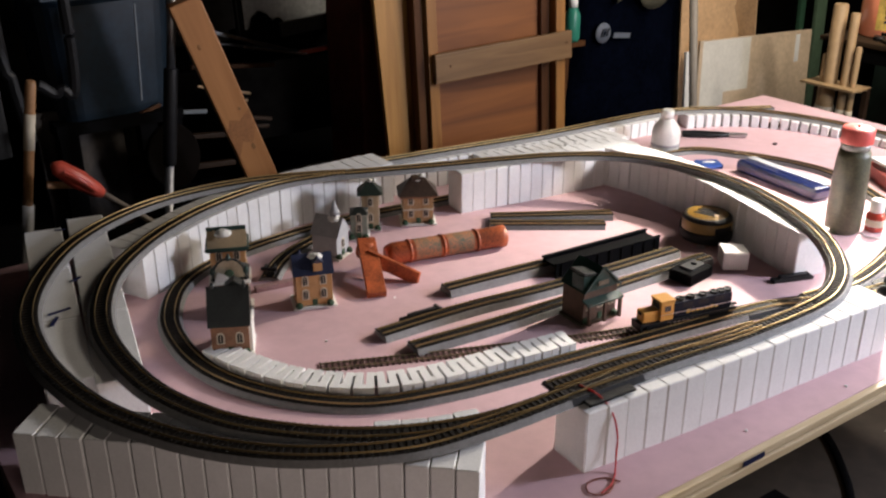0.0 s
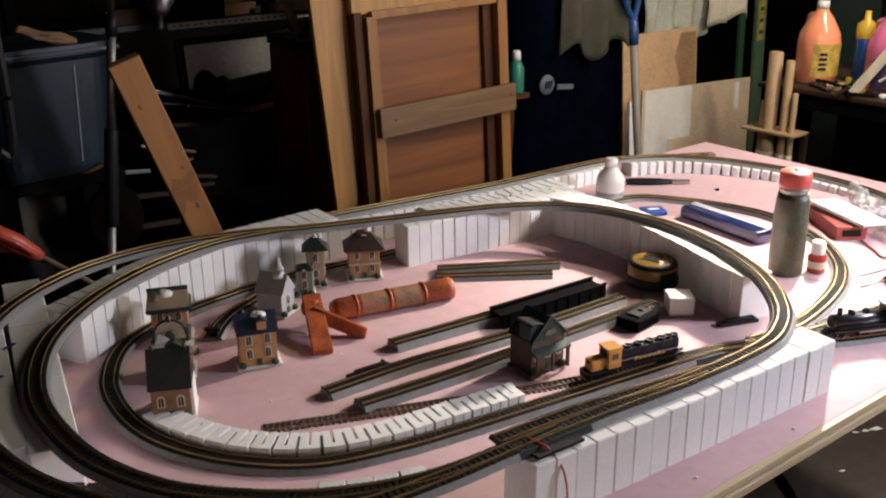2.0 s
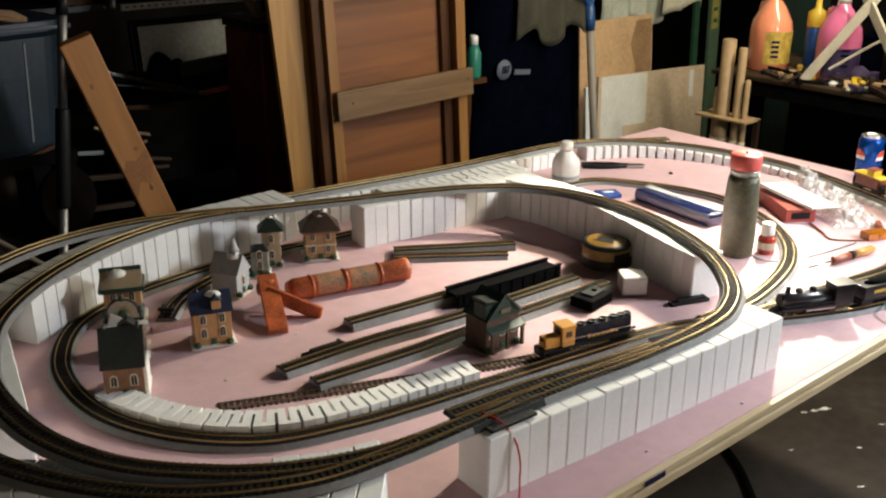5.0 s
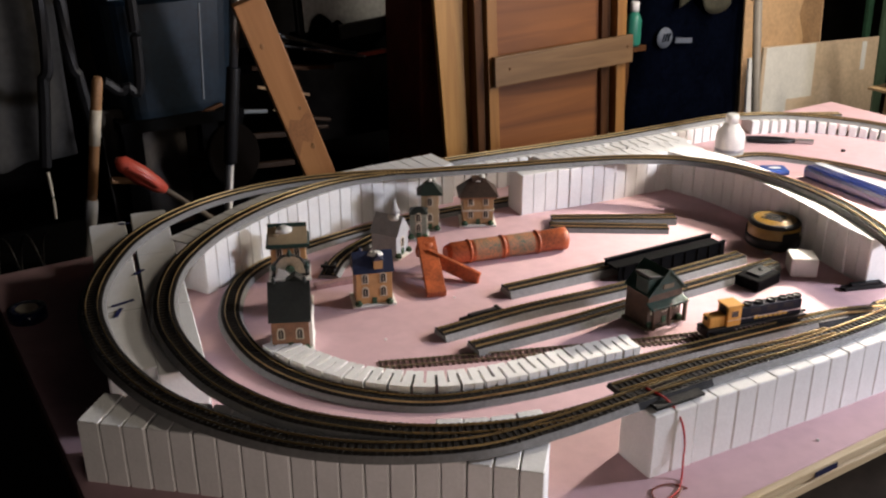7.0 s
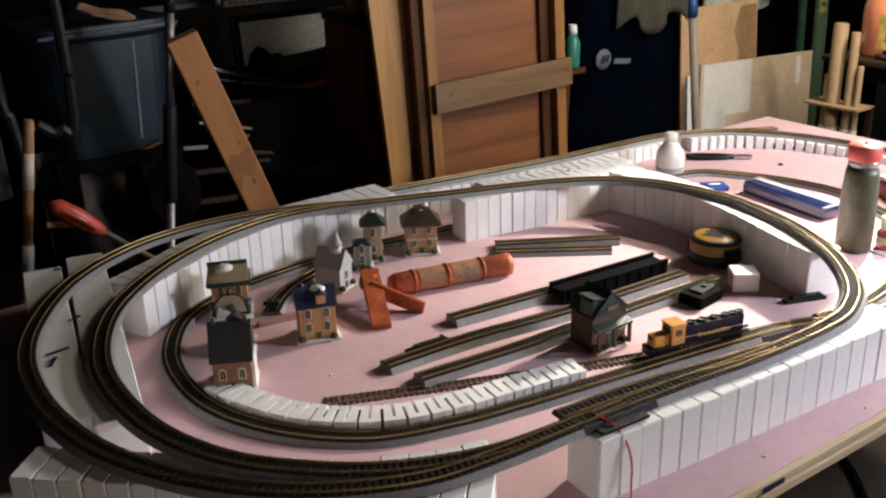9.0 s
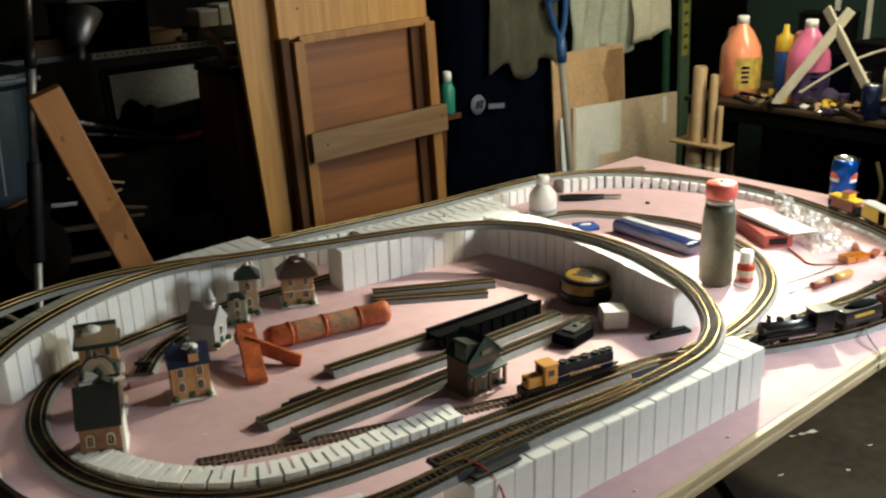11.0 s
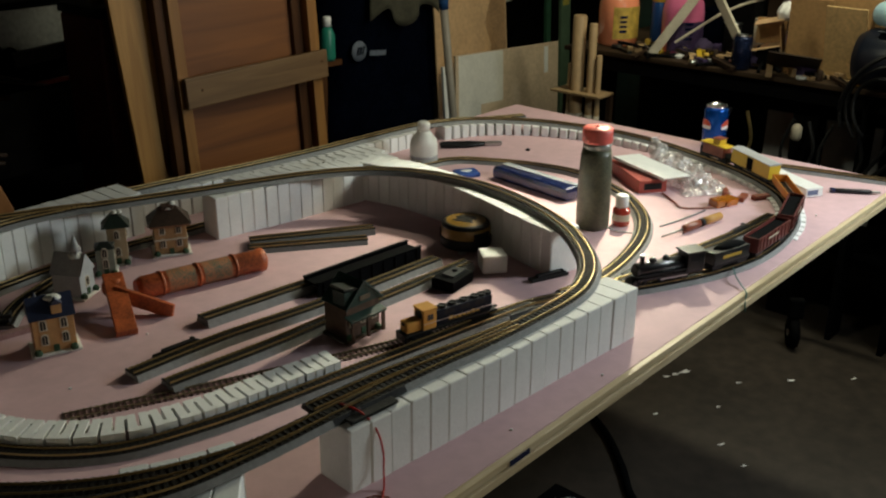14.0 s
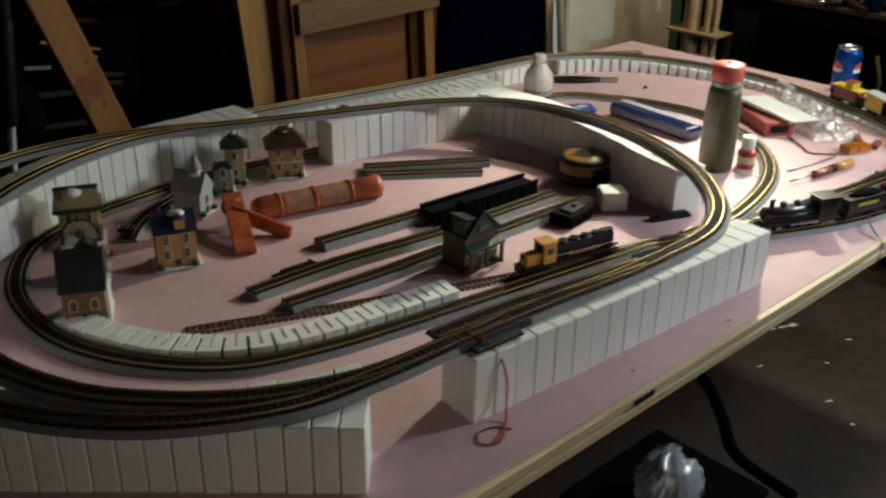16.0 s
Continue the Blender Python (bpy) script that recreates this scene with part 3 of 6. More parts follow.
def arched_front(thing, z, y):
    """A cream arched gable with a painted wreath and green coping."""
    g = part("arched_gable", prism(hall_gable, .004, pose(0, y + .002, z), .0006), GABLE, thing, "cream arched gable")
    part("wreath", lathe([(.006, 0), (.008, .001), (.008, .003), (.005, .004)], 14, pose(0, y - .0015, z + .016, 90, 0, 0)), GREEN_DAB, g)
    part("coping", tube([(x, y - .001, z + zz) for x, zz in hall_gable[1:] + hall_gable[:1]], .0022, 6), DARK_ROOF, g)


arched_front(bpy.data.objects["arched_hall"], .070, -.030)
part("steeple_snow", lathe([(.013, 0), (.011, .006), (.007, .010)], 10, pose(0, -.012, .076)), SNOW, bpy.data.objects["grey_church"])


blue = bpy.data.objects["blue_roof_house"]
dm = part("dormer", box(.016, .016, .016, pose(.008, -.016, .070), .001), BUFF, blue)
part("dormer_roof", prism([(-.011, 0), (.011, 0), (0, .010)], .020, pose(.008, -.026, .086), .0006), BLUE_ROOF, dm)
part("roof_snow", lathe([(.012, 0), (.010, .004), (.004, .007)], 10, pose(.008, -.006, .090)), SNOW, blue)
mans = bpy.data.objects["mansard_house"]
part("cornice", box(.078, .068, .004, pose(0, 0, .063), .001), COTTAGE, mans)
part("crown", box(.026, .020, .010, pose(0, 0, .092), .002), BROWN_ROOF, mans)
part("belt_course", box(.068, .058, .003, pose(0, 0, .034), .0006), TRIM, mans)


cott = bpy.data.objects["front_cottage"]
part("rear_gable", prism([(-.020, 0), (.020, 0), (.016, .020), (0, .032), (-.016, .020)], .022, pose(.010, .006, .086), .0008), DARK_ROOF, cott)
part("gable_snow", prism([(-.022, .001), (-.004, .001), (-.006, .016), (-.015, .013)], .005, pose(.004, -.002, .092), .0008), SNOW, cott, "patch of painted snow")
part("corner_snow", box(.007, .050, .052, pose(.032, 0, .004), .002), SNOW, cott, "snow-white corner")
for sx in (-.024, .026):
    part("finial", lathe([(.003, 0), (.004, .003), (.0015, .010)], 8, pose(sx, 0, .108)), DARK_ROOF, cott)
hall = bpy.data.objects["arched_hall"]
part("gable_snow", prism([(-.024, 0), (.006, 0), (-.002, .012), (-.018, .018)], .004, pose(-.002, -.036, .072), .0008), SNOW, hall, "patch of painted snow")
for sx in (-.028, 0, .028):
    part("finial", lathe([(.0045, 0), (.005, .004), (.002, .012)], 8, pose(sx, -.030, .086 + (.024 if sx == 0 else 0))), GREEN_ROOF, hall)
part("snow_ledge", box(.070, .012, .004, pose(0, -.034, .068), .0015), SNOW, hall, "snowy ledge")
gold = bpy.data.objects["green_gable_house"]
part("snow_drift", lathe([(.016, 0), (.013, .006), (.006, .010)], 12, pose(-.006, -.012, .094)), SNOW, gold, "patch of painted snow")
for house, z, w, d in (("mansard_house", .101, .008, .000), ("tower_house", .104, .006, .002)):
    part("ridge_snow", lathe([(w, 0), (w * .8, .004), (w * .3, .007)], 10, pose(.010, d, z)), SNOW, bpy.data.objects[house], "patch of painted snow")


def roof_trim(x, y, turn, w, d, z):
    ob = tagged(empty("roof_garland", pose(x, y, z, 0, 0, turn)), "painted dark green garland edging a model roof", "garland")
    for k, (a, b) in enumerate((((-w, -d, 0), (w, -d, 0)), ((w, -d, 0), (w, d, 0)), ((-w, d, 0), (w, d, 0)), ((-w, -d, 0), (-w, d, 0)), ((-w, 0, .030), (w, 0, .030)))):
        part("garland_run", tube([a, b], .0042, 7), GREEN_ROOF, ob)
    return ob


roof_trim(.492, .925, -24, .036, .032, .071)

STATION_BASE = mat("station_base", (0.11, 0.085, 0.055), 0.7, vary=0.4, scale=60, bump=0.3)
STATION_TRIM = mat("station_trim", (0.13, 0.10, 0.065), 0.6, vary=0.3, scale=60)
STATION_BRICK = mat("station_brick", (0.095, 0.052, 0.032), 0.6, vary=0.5, scale=90, bump=0.3)
station = village_house("green_station", .945, .425, -2, .074, .056, .058, STATION_BRICK, GREEN_ROOF, "gable_front", .040, "dark brick model station with green awnings", cols=3, rows=1, snow=False, base=STATION_BASE)
part("awning", box(.080, .020, .004, pose(0, -.034, .042, 18, 0, 0), .001), GREEN_ROOF, station)
part("upper_storey", box(.034, .030, .030, pose(-.022, -.012, .060), .001), GREEN_ROOF, station)
part("porch_roof", box(.040, .036, .004, pose(-.022, -.012, .0905, 0, 12, 0), .001), DARK_ROOF, station)
for sx in (-1, 1):
    part("barge_board", leg_bar((sx * .042, -.033, .060), (0, -.033, .103), .004, .003), GREEN_ROOF, station)
part("gable_sign", box(.022, .002, .008, pose(0, -.0335, .070), .0006), STATION_TRIM, station)
for px in (-.034, 0, .034):
    part("post", box(.005, .005, .040, pose(px, -.041, .004)), STATION_BRICK, station)

# black girder bridge
girder = tagged(empty("girder_bridge", pose(1.125, .580, 0, 0, 0, -3.4)), "black plastic plate girder bridge section", "model bridge")
for sy in (-.020, .020):
    g = part("girder", box(.262, .003, .029, pose(0, sy, 0), .0006), MATT_BLACK, girder)
    for k in range(9):
        part("stiffener", box(.003, .003, .026, pose(-.118 + k * .0295, sy + math.copysign(.0029, sy), .001)), MATT_BLACK, g)
    part("flange", box(.264, .008, .002, pose(0, sy, .029), .0004), MATT_BLACK, girder)
part("deck", box(.258, .036, .004, pose(0, 0, .020)), MATT_BLACK, girder)

# yellow locomotive on the bare track
YELLOW = mat("yellow_paint", (0.52, 0.265, 0.06), 0.5, vary=0.15, scale=60, gloss=0.25)
GOLD = mat("gold_paint", (0.55, 0.36, 0.05), 0.4, vary=0.1)
STEEL = mat("steel", (0.5, 0.5, 0.5), 0.3, 1.0, vary=0.1)
WHITE_PAINT = mat("white_paint", (0.80, 0.80, 0.78), 0.45, vary=0.1, scale=40)


def wheels(parent, xs, z=.0055, r=.0052, material=None):
    for x in xs:
        for sy in (-1, 1):
            part("wheel", lathe([(r, 0), (r, .0025), (r * .6, .003)], 14, pose(x, sy * .0065, z, -90 * sy, 0, 0)), material or BLACK, parent)


def truck(parent, x, length=.036):
    t = part("truck", box(length, .026, .006, pose(x, 0, .0045), .001), BLACK, parent)
    wheels(t, (x - length * .33, x + length * .33))
    return t


loco = tagged(empty("diesel_locomotive", pose(1.056, .306, .0042, 0, 0, -13)), "parked yellow and black diesel model locomotive", "model locomotive")
part("frame", box(.192, .031, .005, pose(0, 0, .011), .001), BLACK, loco)
part("hood", box(.118, .020, .027, pose(.030, 0, .016), .0015), mat("hood_navy", (0.007, 0.009, 0.018), 0.55, vary=0.2, scale=60, gloss=0.15), loco)
part("cab", box(.026, .030, .034, pose(-.046, 0, .016), .0015), YELLOW, loco)
part("nose", box(.030, .022, .020, pose(-.075, 0, .016), .003), YELLOW, loco)
for sy in (-1, 1):
    for k in range(7):
        part("lettering_bar", box(.0065, .0008, .0035 + .0030 * (k in (0, 5)), pose(.000 + k * .0095, sy * .0104, .020)), GOLD, loco)
    part("cab_window", box(.012, .0012, .010, pose(-.046, sy * .0152, .033)), GLASS_DARK, loco)
    part("handrail", box(.150, .0008, .0008, pose(.015, sy * .0150, .027)), STEEL, loco)
for k, x in enumerate((-.012, .010, .034, .057, .072, .085)):
    part("roof_fan", lathe([(.0072, 0), (.0075, .001), (.0075, .0042), (.0060, .0044), (.0056, .0030), (.001, .0032)], 16, pose(x, 0, .0425)), BLACK, loco)
part("windscreen", box(.0012, .020, .009, pose(-.0592, 0, .036)), GLASS_DARK, loco)
part("cab_roof", box(.030, .031, .003, pose(-.046, 0, .0502), .001), YELLOW, loco)
part("headlight", box(.002, .008, .005, pose(-.0906, 0, .029), .0006), BLACK, loco)
part("number_board", box(.0012, .016, .005, pose(-.0592, 0, .046)), BLACK, loco)
part("pilot", box(.004, .030, .012, pose(-.094, 0, .002), .001), BLACK, loco)
for x in (-.010, .022, .054):
    part("side_grille", box(.020, .0208, .008, pose(x + .008, 0, .032)), BLACK, loco)
for x in (-.062, .062):
    truck(loco, x, .042)
part("coupler", box(.012, .004, .003, pose(.101, 0, .012)), BLACK, loco)

# tape measure
TAPE_YELLOW = mat("tape_yellow", (0.25, 0.14, 0.018), 0.35, vary=0.25, scale=40)
tape = tagged(empty("tape_measure", pose(1.375, .536, 0, 0, 0, 200)), "yellow and black tape measure lying flat on the foam", "tape measure")
part("case", lathe([(.042, 0), (.049, .004), (.052, .012), (.052, .044), (.048, .054), (.036, .059), (.003, .0595)], 40), TAPE_YELLOW, tape)
part("grip", lathe([(.0522, .006), (.0542, .009), (.0542, .025), (.0522, .028)], 40), BLACK, tape, "black rubber grip")
for a in (60, 150, 285):
    part("side_patch", box(.003, .040, .016, pose(0, 0, 0, 0, 0, a) @ pose(.0508, 0, .027), .001), BLACK, tape, "black moulded patch")
part("edge_band", lathe([(.0500, .0475), (.0512, .050), (.0480, .0552), (.0440, .0568)], 40), BLACK, tape)
lab = part("top_label", lathe([(.031, 0), (.030, .0008), (.002, .001)], 28, pose(.004, 0, .0588)), TAPE_YELLOW, tape, "yellow printed top label")
for k in range(4):
    part("label_mark", box(.007, .034 + .010 * (k % 2), .0008, pose(-.012 + k * .010, .0, .0599)), BLACK, lab)
part("belt_clip", box(.034, .040, .046, pose(-.048, -.008, .004), .008), BLACK, tape)
part("hook", box(.008, .016, .006, pose(.052, .012, .0005), .0008), STEEL, tape)

ctl = tagged(empty("terminal_box", pose(1.205, .424, 0, 0, 0, 8)), "small black plastic terminal box on the foam", "terminal box")
part("body", box(.072, .050, .022, None, .003), MATT_BLACK, ctl)
part("top_plate", box(.044, .028, .004, pose(.004, 0, .0218), .001), mat("grey_plate", (0.035, 0.035, 0.036), 0.75, gloss=0.2), ctl)
part("button", lathe([(.005, 0), (.005, .003), (.003, .004)], 12, pose(.008, 0, .0256)), BLACK, ctl)

wb = part("foam_offcut", box(.052, .050, .038, None, .006), WHITE)
wb.matrix_world = pose(1.313, .414, 0, 0, 0, 52)
tagged(wb, "small white foam offcut beside the tape measure", "foam block")
tray = tagged(part("toy_tray", box(.085, .016, .010, None, .002), mat("rose_plastic", (0.34, 0.20, 0.19), 0.4, vary=0.3, scale=40)), "small rosy plastic strip lying by the houses", "plastic strip")
tray.matrix_world = pose(.546, .836, 0, 0, 0, -8)
buffer = tagged(empty("buffer_stop", pose(.548, .872, BED, 0, 0, 50)), "black model buffer stop at the siding end", "buffer stop")
part("beam", box(.006, .030, .006, pose(0, 0, .012), .001), BLACK, buffer)
for sy in (-.009, .009):
    part("strut", box(.022, .003, .016, pose(.008, sy, .002), .0006), BLACK, buffer)

# ---- tools and clutter on the far half ----
GLUE = mat("bottle_white", (0.66, 0.66, 0.62), 0.35, vary=0.1, scale=30)
glue = tagged(empty("glue_bottle", pose(1.752, 1.002, 0)), "squat white plastic glue bottle", "bottle")
part("body", lathe([(.034, 0), (.037, .004), (.037, .050), (.034, .064), (.020, .082), (.016, .088)], 32), GLUE, glue)
part("cap", lathe([(.0165, .088), (.0165, .108), (.013, .111)], 24), GLUE, glue)
part("label_band", lathe([(.0372, .016), (.0374, .018), (.0374, .022), (.0372, .024)], 32), mat("grey_print", (0.35, 0.35, 0.36), 0.5), glue)

RED_CAP = mat("red_cap", (0.58, 0.105, 0.085), 0.4, vary=0.12, scale=30)
TURF = mat("grey_green_turf", (0.066, 0.066, 0.034), 0.5, vary=0.6, scale=45, bump=0.25, coat=0.15)
BROWN_HOLE = mat("dark_hole", (0.05, 0.012, 0.010), 0.8, gloss=0.1)
CLEAR = mat("cloudy_plastic", (0.24, 0.25, 0.22), 0.25, vary=0.2, scale=20, coat=0.6)
shaker = tagged(empty("turf_shaker", pose(1.645, .400, 0)), "tall shaker jar of grey-green turf with a red lid", "shaker jar")
part("jar", lathe([(.030, 0), (.0355, .006), (.0365, .05), (.0355, .12), (.0330, .165), (.0305, .180)], 36), TURF, shaker)
part("shoulder", lathe([(.0295, .180), (.0305, .196)], 32), CLEAR, shaker)
cap = part("lid", lathe([(.0315, .194), (.0325, .197), (.0325, .221), (.0305, .225), (.004, .226)], 32), RED_CAP, shaker, "red plastic lid")
part("knob", lathe([(.003, .226), (.003, .230), (.002, .231)], 10), RED_CAP, cap)
for k in range(6):
    part("sifter_hole", lathe([(.0022, .2262), (.0020, .2266)], 8, pose(.014 * math.cos(k * 1.047), .014 * math.sin(k * 1.047), 0)), BROWN_HOLE, cap)

ornament = tagged(empty("paint_bottle", pose(1.702, .362, 0)), "small shiny red paint bottle with a white cap", "bottle")
part("body", lathe([(.018, 0), (.0195, .003), (.0195, .036), (.013, .042)], 20), mat("glossy_red", (0.42, 0.05, 0.03), 0.15, vary=0.2, scale=50, coat=1), ornament)
part("cap", lathe([(.0135, .042), (.0145, .044), (.0145, .066), (.012, .069)], 20), WHITE_PAINT, ornament, "white screw cap")
part("paper_label", lathe([(.0197, .012), (.0199, .013), (.0199, .026), (.0197, .027)], 20), TRIM, ornament)
loop = tagged(part("white_string", tube([(1.665, .375, .002), (1.655, .345, .002), (1.67, .315, .002), (1.70, .30, .002)], .0016), WHITE_PAINT), "thin white string beside the paint bottle", "string")

pliers = tagged(empty("pliers", pose(1.958, 1.005, 0, 0, 0, -41)), "black-handled pliers lying on the foam", "pliers")
part("jaw", box(.050, .016, .010, pose(.058, 0, .002), .003), STEEL, pliers)
for s in (-1, 1):
    part("handle", tube([(.035, 0, .007), (0, .010 * s, .007), (-.05, .014 * s, .007), (-.092, .010 * s, .007)], .0062), BLACK, pliers)

BLUE = mat("blue_pack", (0.004, 0.009, 0.05), 0.25, vary=0.2, scale=30, coat=0.4)
pack = tagged(empty("blue_packet", pose(1.780, .655, 0, 0, 0, -97)), "dark blue packet with a silver band", "packet")
part("sleeve", box(.25, .056, .032, None, .010), BLUE, pack)
part("band", prism([(-.118, .000), (.118, .012), (.118, .024), (-.118, .024)], .002, pose(0, 0, .0338, -90, 0, 0), .0004), mat("silver_foil", (0.45, 0.47, 0.52), 0.22, 0.2, vary=0.15, scale=40, bump=0.3), pack)
tag = tagged(empty("blue_tag", pose(1.742, .845, .0, 0, 0, -30)), "bright blue card tag with a pale oval", "tag")
part("card", box(.060, .048, .012, None, .004), mat("bright_blue", (0.02, 0.07, 0.30), 0.4), tag)
part("oval", lathe([(.012, 0), (.010, .001)], 20, pose(0, 0, .0122) @ Matrix.Diagonal((1.4, .7, 1, 1))), WHITE_PAINT, tag)

RED_BOX = mat("red_carton", (0.34, 0.06, 0.045), 0.45, vary=0.2, scale=40)
carton = tagged(empty("red_carton", pose(1.995, .497, 0, 0, 0, 55)), "small red cardboard carton with white lettering bars", "carton")
part("body", box(.185, .072, .032, None, .0015), RED_BOX, carton)
for k in range(3):
    part("print_bar", box(.030, .0008, .012, pose(-.05 + .040 * k, -.0363, .009)), TRIM, carton)
part("end_window", box(.0008, .046, .016, pose(-.0928, 0, .008)), BLACK, carton)
lid = tagged(empty("cardboard_sheet", pose(2.012, .470, .0400, 4, -2, 72)), "flat white cardboard sheet tilted on a carton", "cardboard")
part("panel", box(.19, .088, .003, None, .0008), WHITE_PAINT, lid)
part("fold", box(.19, .0015, .006, pose(0, .0445, -.004, 20, 0, 0)), WHITE_PAINT, lid)

# crumpled glossy bag: a puffed pouch of stiff film with sharp creases and a gathered end
FILM = mat("glossy_film", (0.78, 0.78, 0.77), 0.24, 0.35, vary=0.15, scale=18, bump=0.3, coat=0.4)
FILM.node_tree.nodes["Principled BSDF"].inputs["Alpha"].default_value = 0.50
bagthing = tagged(empty("plastic_bag", pose(2.105, .425, 0, 0, 0, 51)), "crumpled glossy clear bag with small parts inside", "plastic bag")


def pouch(length, width, high, nx, ny, seed):
    bm = bmesh.new()
    vs = []
    for i in range(nx + 1):
        row = []
        for j in range(ny + 1):
            u, w = i / nx * 2 - 1, j / ny * 2 - 1
            neck = 1 - .45 * max(0, u - .55) / .45
            x, y = u * length / 2, w * width / 2 * neck
            crease = noise.noise(Vector((x * 34 + seed, y * 26, 0))) * .020 + abs(noise.noise(Vector((x * 30 - y * 45, y * 80 + seed, 3)))) * .020 - abs(noise.noise(Vector((x * 70 + y * 40, y * 60, 9 + seed)))) * .012
            puff = (1 - abs(u) ** 6) * (1 - abs(w) ** 4)
            jit = noise.noise_vector(Vector((x * 70, y * 70, seed))) * .006
            row.append(bm.verts.new((x + jit.x, y + jit.y + .010 * noise.noise(Vector((x * 14, 0, 7 + seed))), .003 + max(0, puff) * (high + crease) + max(0, u - .8) * .10)))
        vs.append(row)
    for i in range(nx):
        for j in range(ny):
            a, b, c, d = vs[i][j], vs[i + 1][j], vs[i + 1][j + 1], vs[i][j + 1]
            if (i + j) % 2:
                bm.faces.new((a, b, c)), bm.faces.new((a, c, d))
            else:
                bm.faces.new((a, b, d)), bm.faces.new((b, c, d))
    return bm


part("film", pouch(.31, .125, .020, 90, 38, 0.0), FILM, bagthing)
part("gathered_end", pouch(.075, .060, .018, 26, 20, 5.0), FILM, bagthing).matrix_local = pose(.150, .015, .020, 0, -35, 20)
BROWN_PART = mat("brown_part", (0.24, 0.06, 0.03), 0.4, vary=0.4, scale=60)
for k in range(7):
    part("small_part", box(.022, .012, .008, pose(-.10 + .028 * k, random.uniform(-.03, .03), .004, 0, 0, random.uniform(0, 180)), .002), BROWN_PART if k % 2 else TRIM, bagthing)
AMBER = mat("amber_plastic", (0.62, 0.20, 0.02), 0.12, vary=0.2, scale=40, clear=0.4, coat=0.6)
amber = tagged(empty("amber_case", pose(1.975, .252, 0, 0, 0, -22)), "small translucent amber plastic case", "plastic case")
part("case", box(.064, .032, .018, None, .003), AMBER, amber)
part("latch", box(.012, .003, .008, pose(0, -.0172, .006), .001), AMBER, amber)
for k, (x, y, tn) in enumerate(((2.04, .235, 10), (2.075, .205, -30), (2.05, .285, 35))):
    ob = tagged(part("maroon_part", box(.045, .016, .012, None, .003), BROWN_PART), "small maroon plastic part on the foam", "plastic part", "maroon plastic parts")
    ob.matrix_world = pose(x, y, 0, 0, 0, tn)

sd = tagged(empty("screwdriver", pose(1.735, .233, .010, 0, 0, -9)), "screwdriver with an amber and black handle", "screwdriver")
part("shaft", lathe([(.0022, -.062), (.0022, .02)], 10, pose(0, 0, 0, 0, 90, 0)), STEEL, sd)
part("grip", lathe([(.005, .010), (.009, .016), (.009, .060), (.0075, .068)], 14, pose(0, 0, 0, 0, 90, 0)), mat("brown_grip", (0.20, 0.05, 0.02), 0.3), sd)
part("ring", lathe([(.0092, .068), (.0092, .080)], 14, pose(0, 0, 0, 0, 90, 0)), BLACK, sd)
part("handle_end", lathe([(.009, .080), (.0095, .110), (.009, .140), (.005, .148)], 14, pose(0, 0, 0, 0, 90, 0)), mat("amber_grip", (0.60, 0.33, 0.10), 0.25, clear=0.2), sd)
probe = tagged(part("thin_rod", tube([(1.742, .286, .003), (1.82, .272, .003), (1.905, .262, .003)], .002), STEEL), "thin steel rod lying on the foam", "rod")
cord = tagged(part("brown_string", tube([(1.95, .40, .003), (1.91, .345, .003), (1.885, .308, .003), (1.935, .255, .003)], .0022), BROWN_PART), "thin looping brown string on the foam", "string")

wbox = tagged(empty("white_carton", pose(2.226, .205, 0, 0, 0, 62)), "long white carton lying by the far loop", "carton")
part("body", box(.200, .048, .022, None, .001), WHITE_PAINT, wbox)
part("end_print", box(.001, .030, .012, pose(-.1006, .006, .005)), mat("grey_blue_print", (0.10, 0.13, 0.22), 0.5), wbox)
part("flap", box(.040, .046, .001, pose(.118, 0, .014, 0, 12, 0)), WHITE_PAINT, wbox)
knife = tagged(empty("hobby_knife", pose(2.27, .05, .006, 0, 0, -58)), "dark hobby knife with a blue end", "knife")
part("handle", lathe([(.005, -.05), (.006, -.04), (.006, .03), (.004, .035)], 12, pose(0, 0, 0, 0, 90, 0)), BLACK, knife)
part("tip", lathe([(.004, .035), (.003, .055)], 10, pose(0, 0, 0, 0, 90, 0)), STEEL, knife)
part("cap", lathe([(.0065, -.062), (.0065, -.05)], 12, pose(0, 0, 0, 0, 90, 0)), BLUE, knife)
pebble = tagged(part("small_bolt", lathe([(.006, 0), (.006, .004), (.003, .006)], 6), BLACK), "tiny dark nut on the pink foam", "nut")
pebble.matrix_world = pose(2.03, .865, 0)

# soda cans: blue body, red white and blue roundel
CAN_BLUE = mat("can_blue", (0.006, 0.065, 0.32), 0.22, 0.6, vary=0.15, scale=30)
CAN_DARK = mat("can_dark", (0.012, 0.02, 0.06), 0.25, 0.6, vary=0.15, scale=30)
ALU = mat("aluminium", (0.75, 0.75, 0.76), 0.22, 1.0, vary=0.05)
ROUND_RED = mat("roundel_red", (0.60, 0.10, 0.05), 0.3)


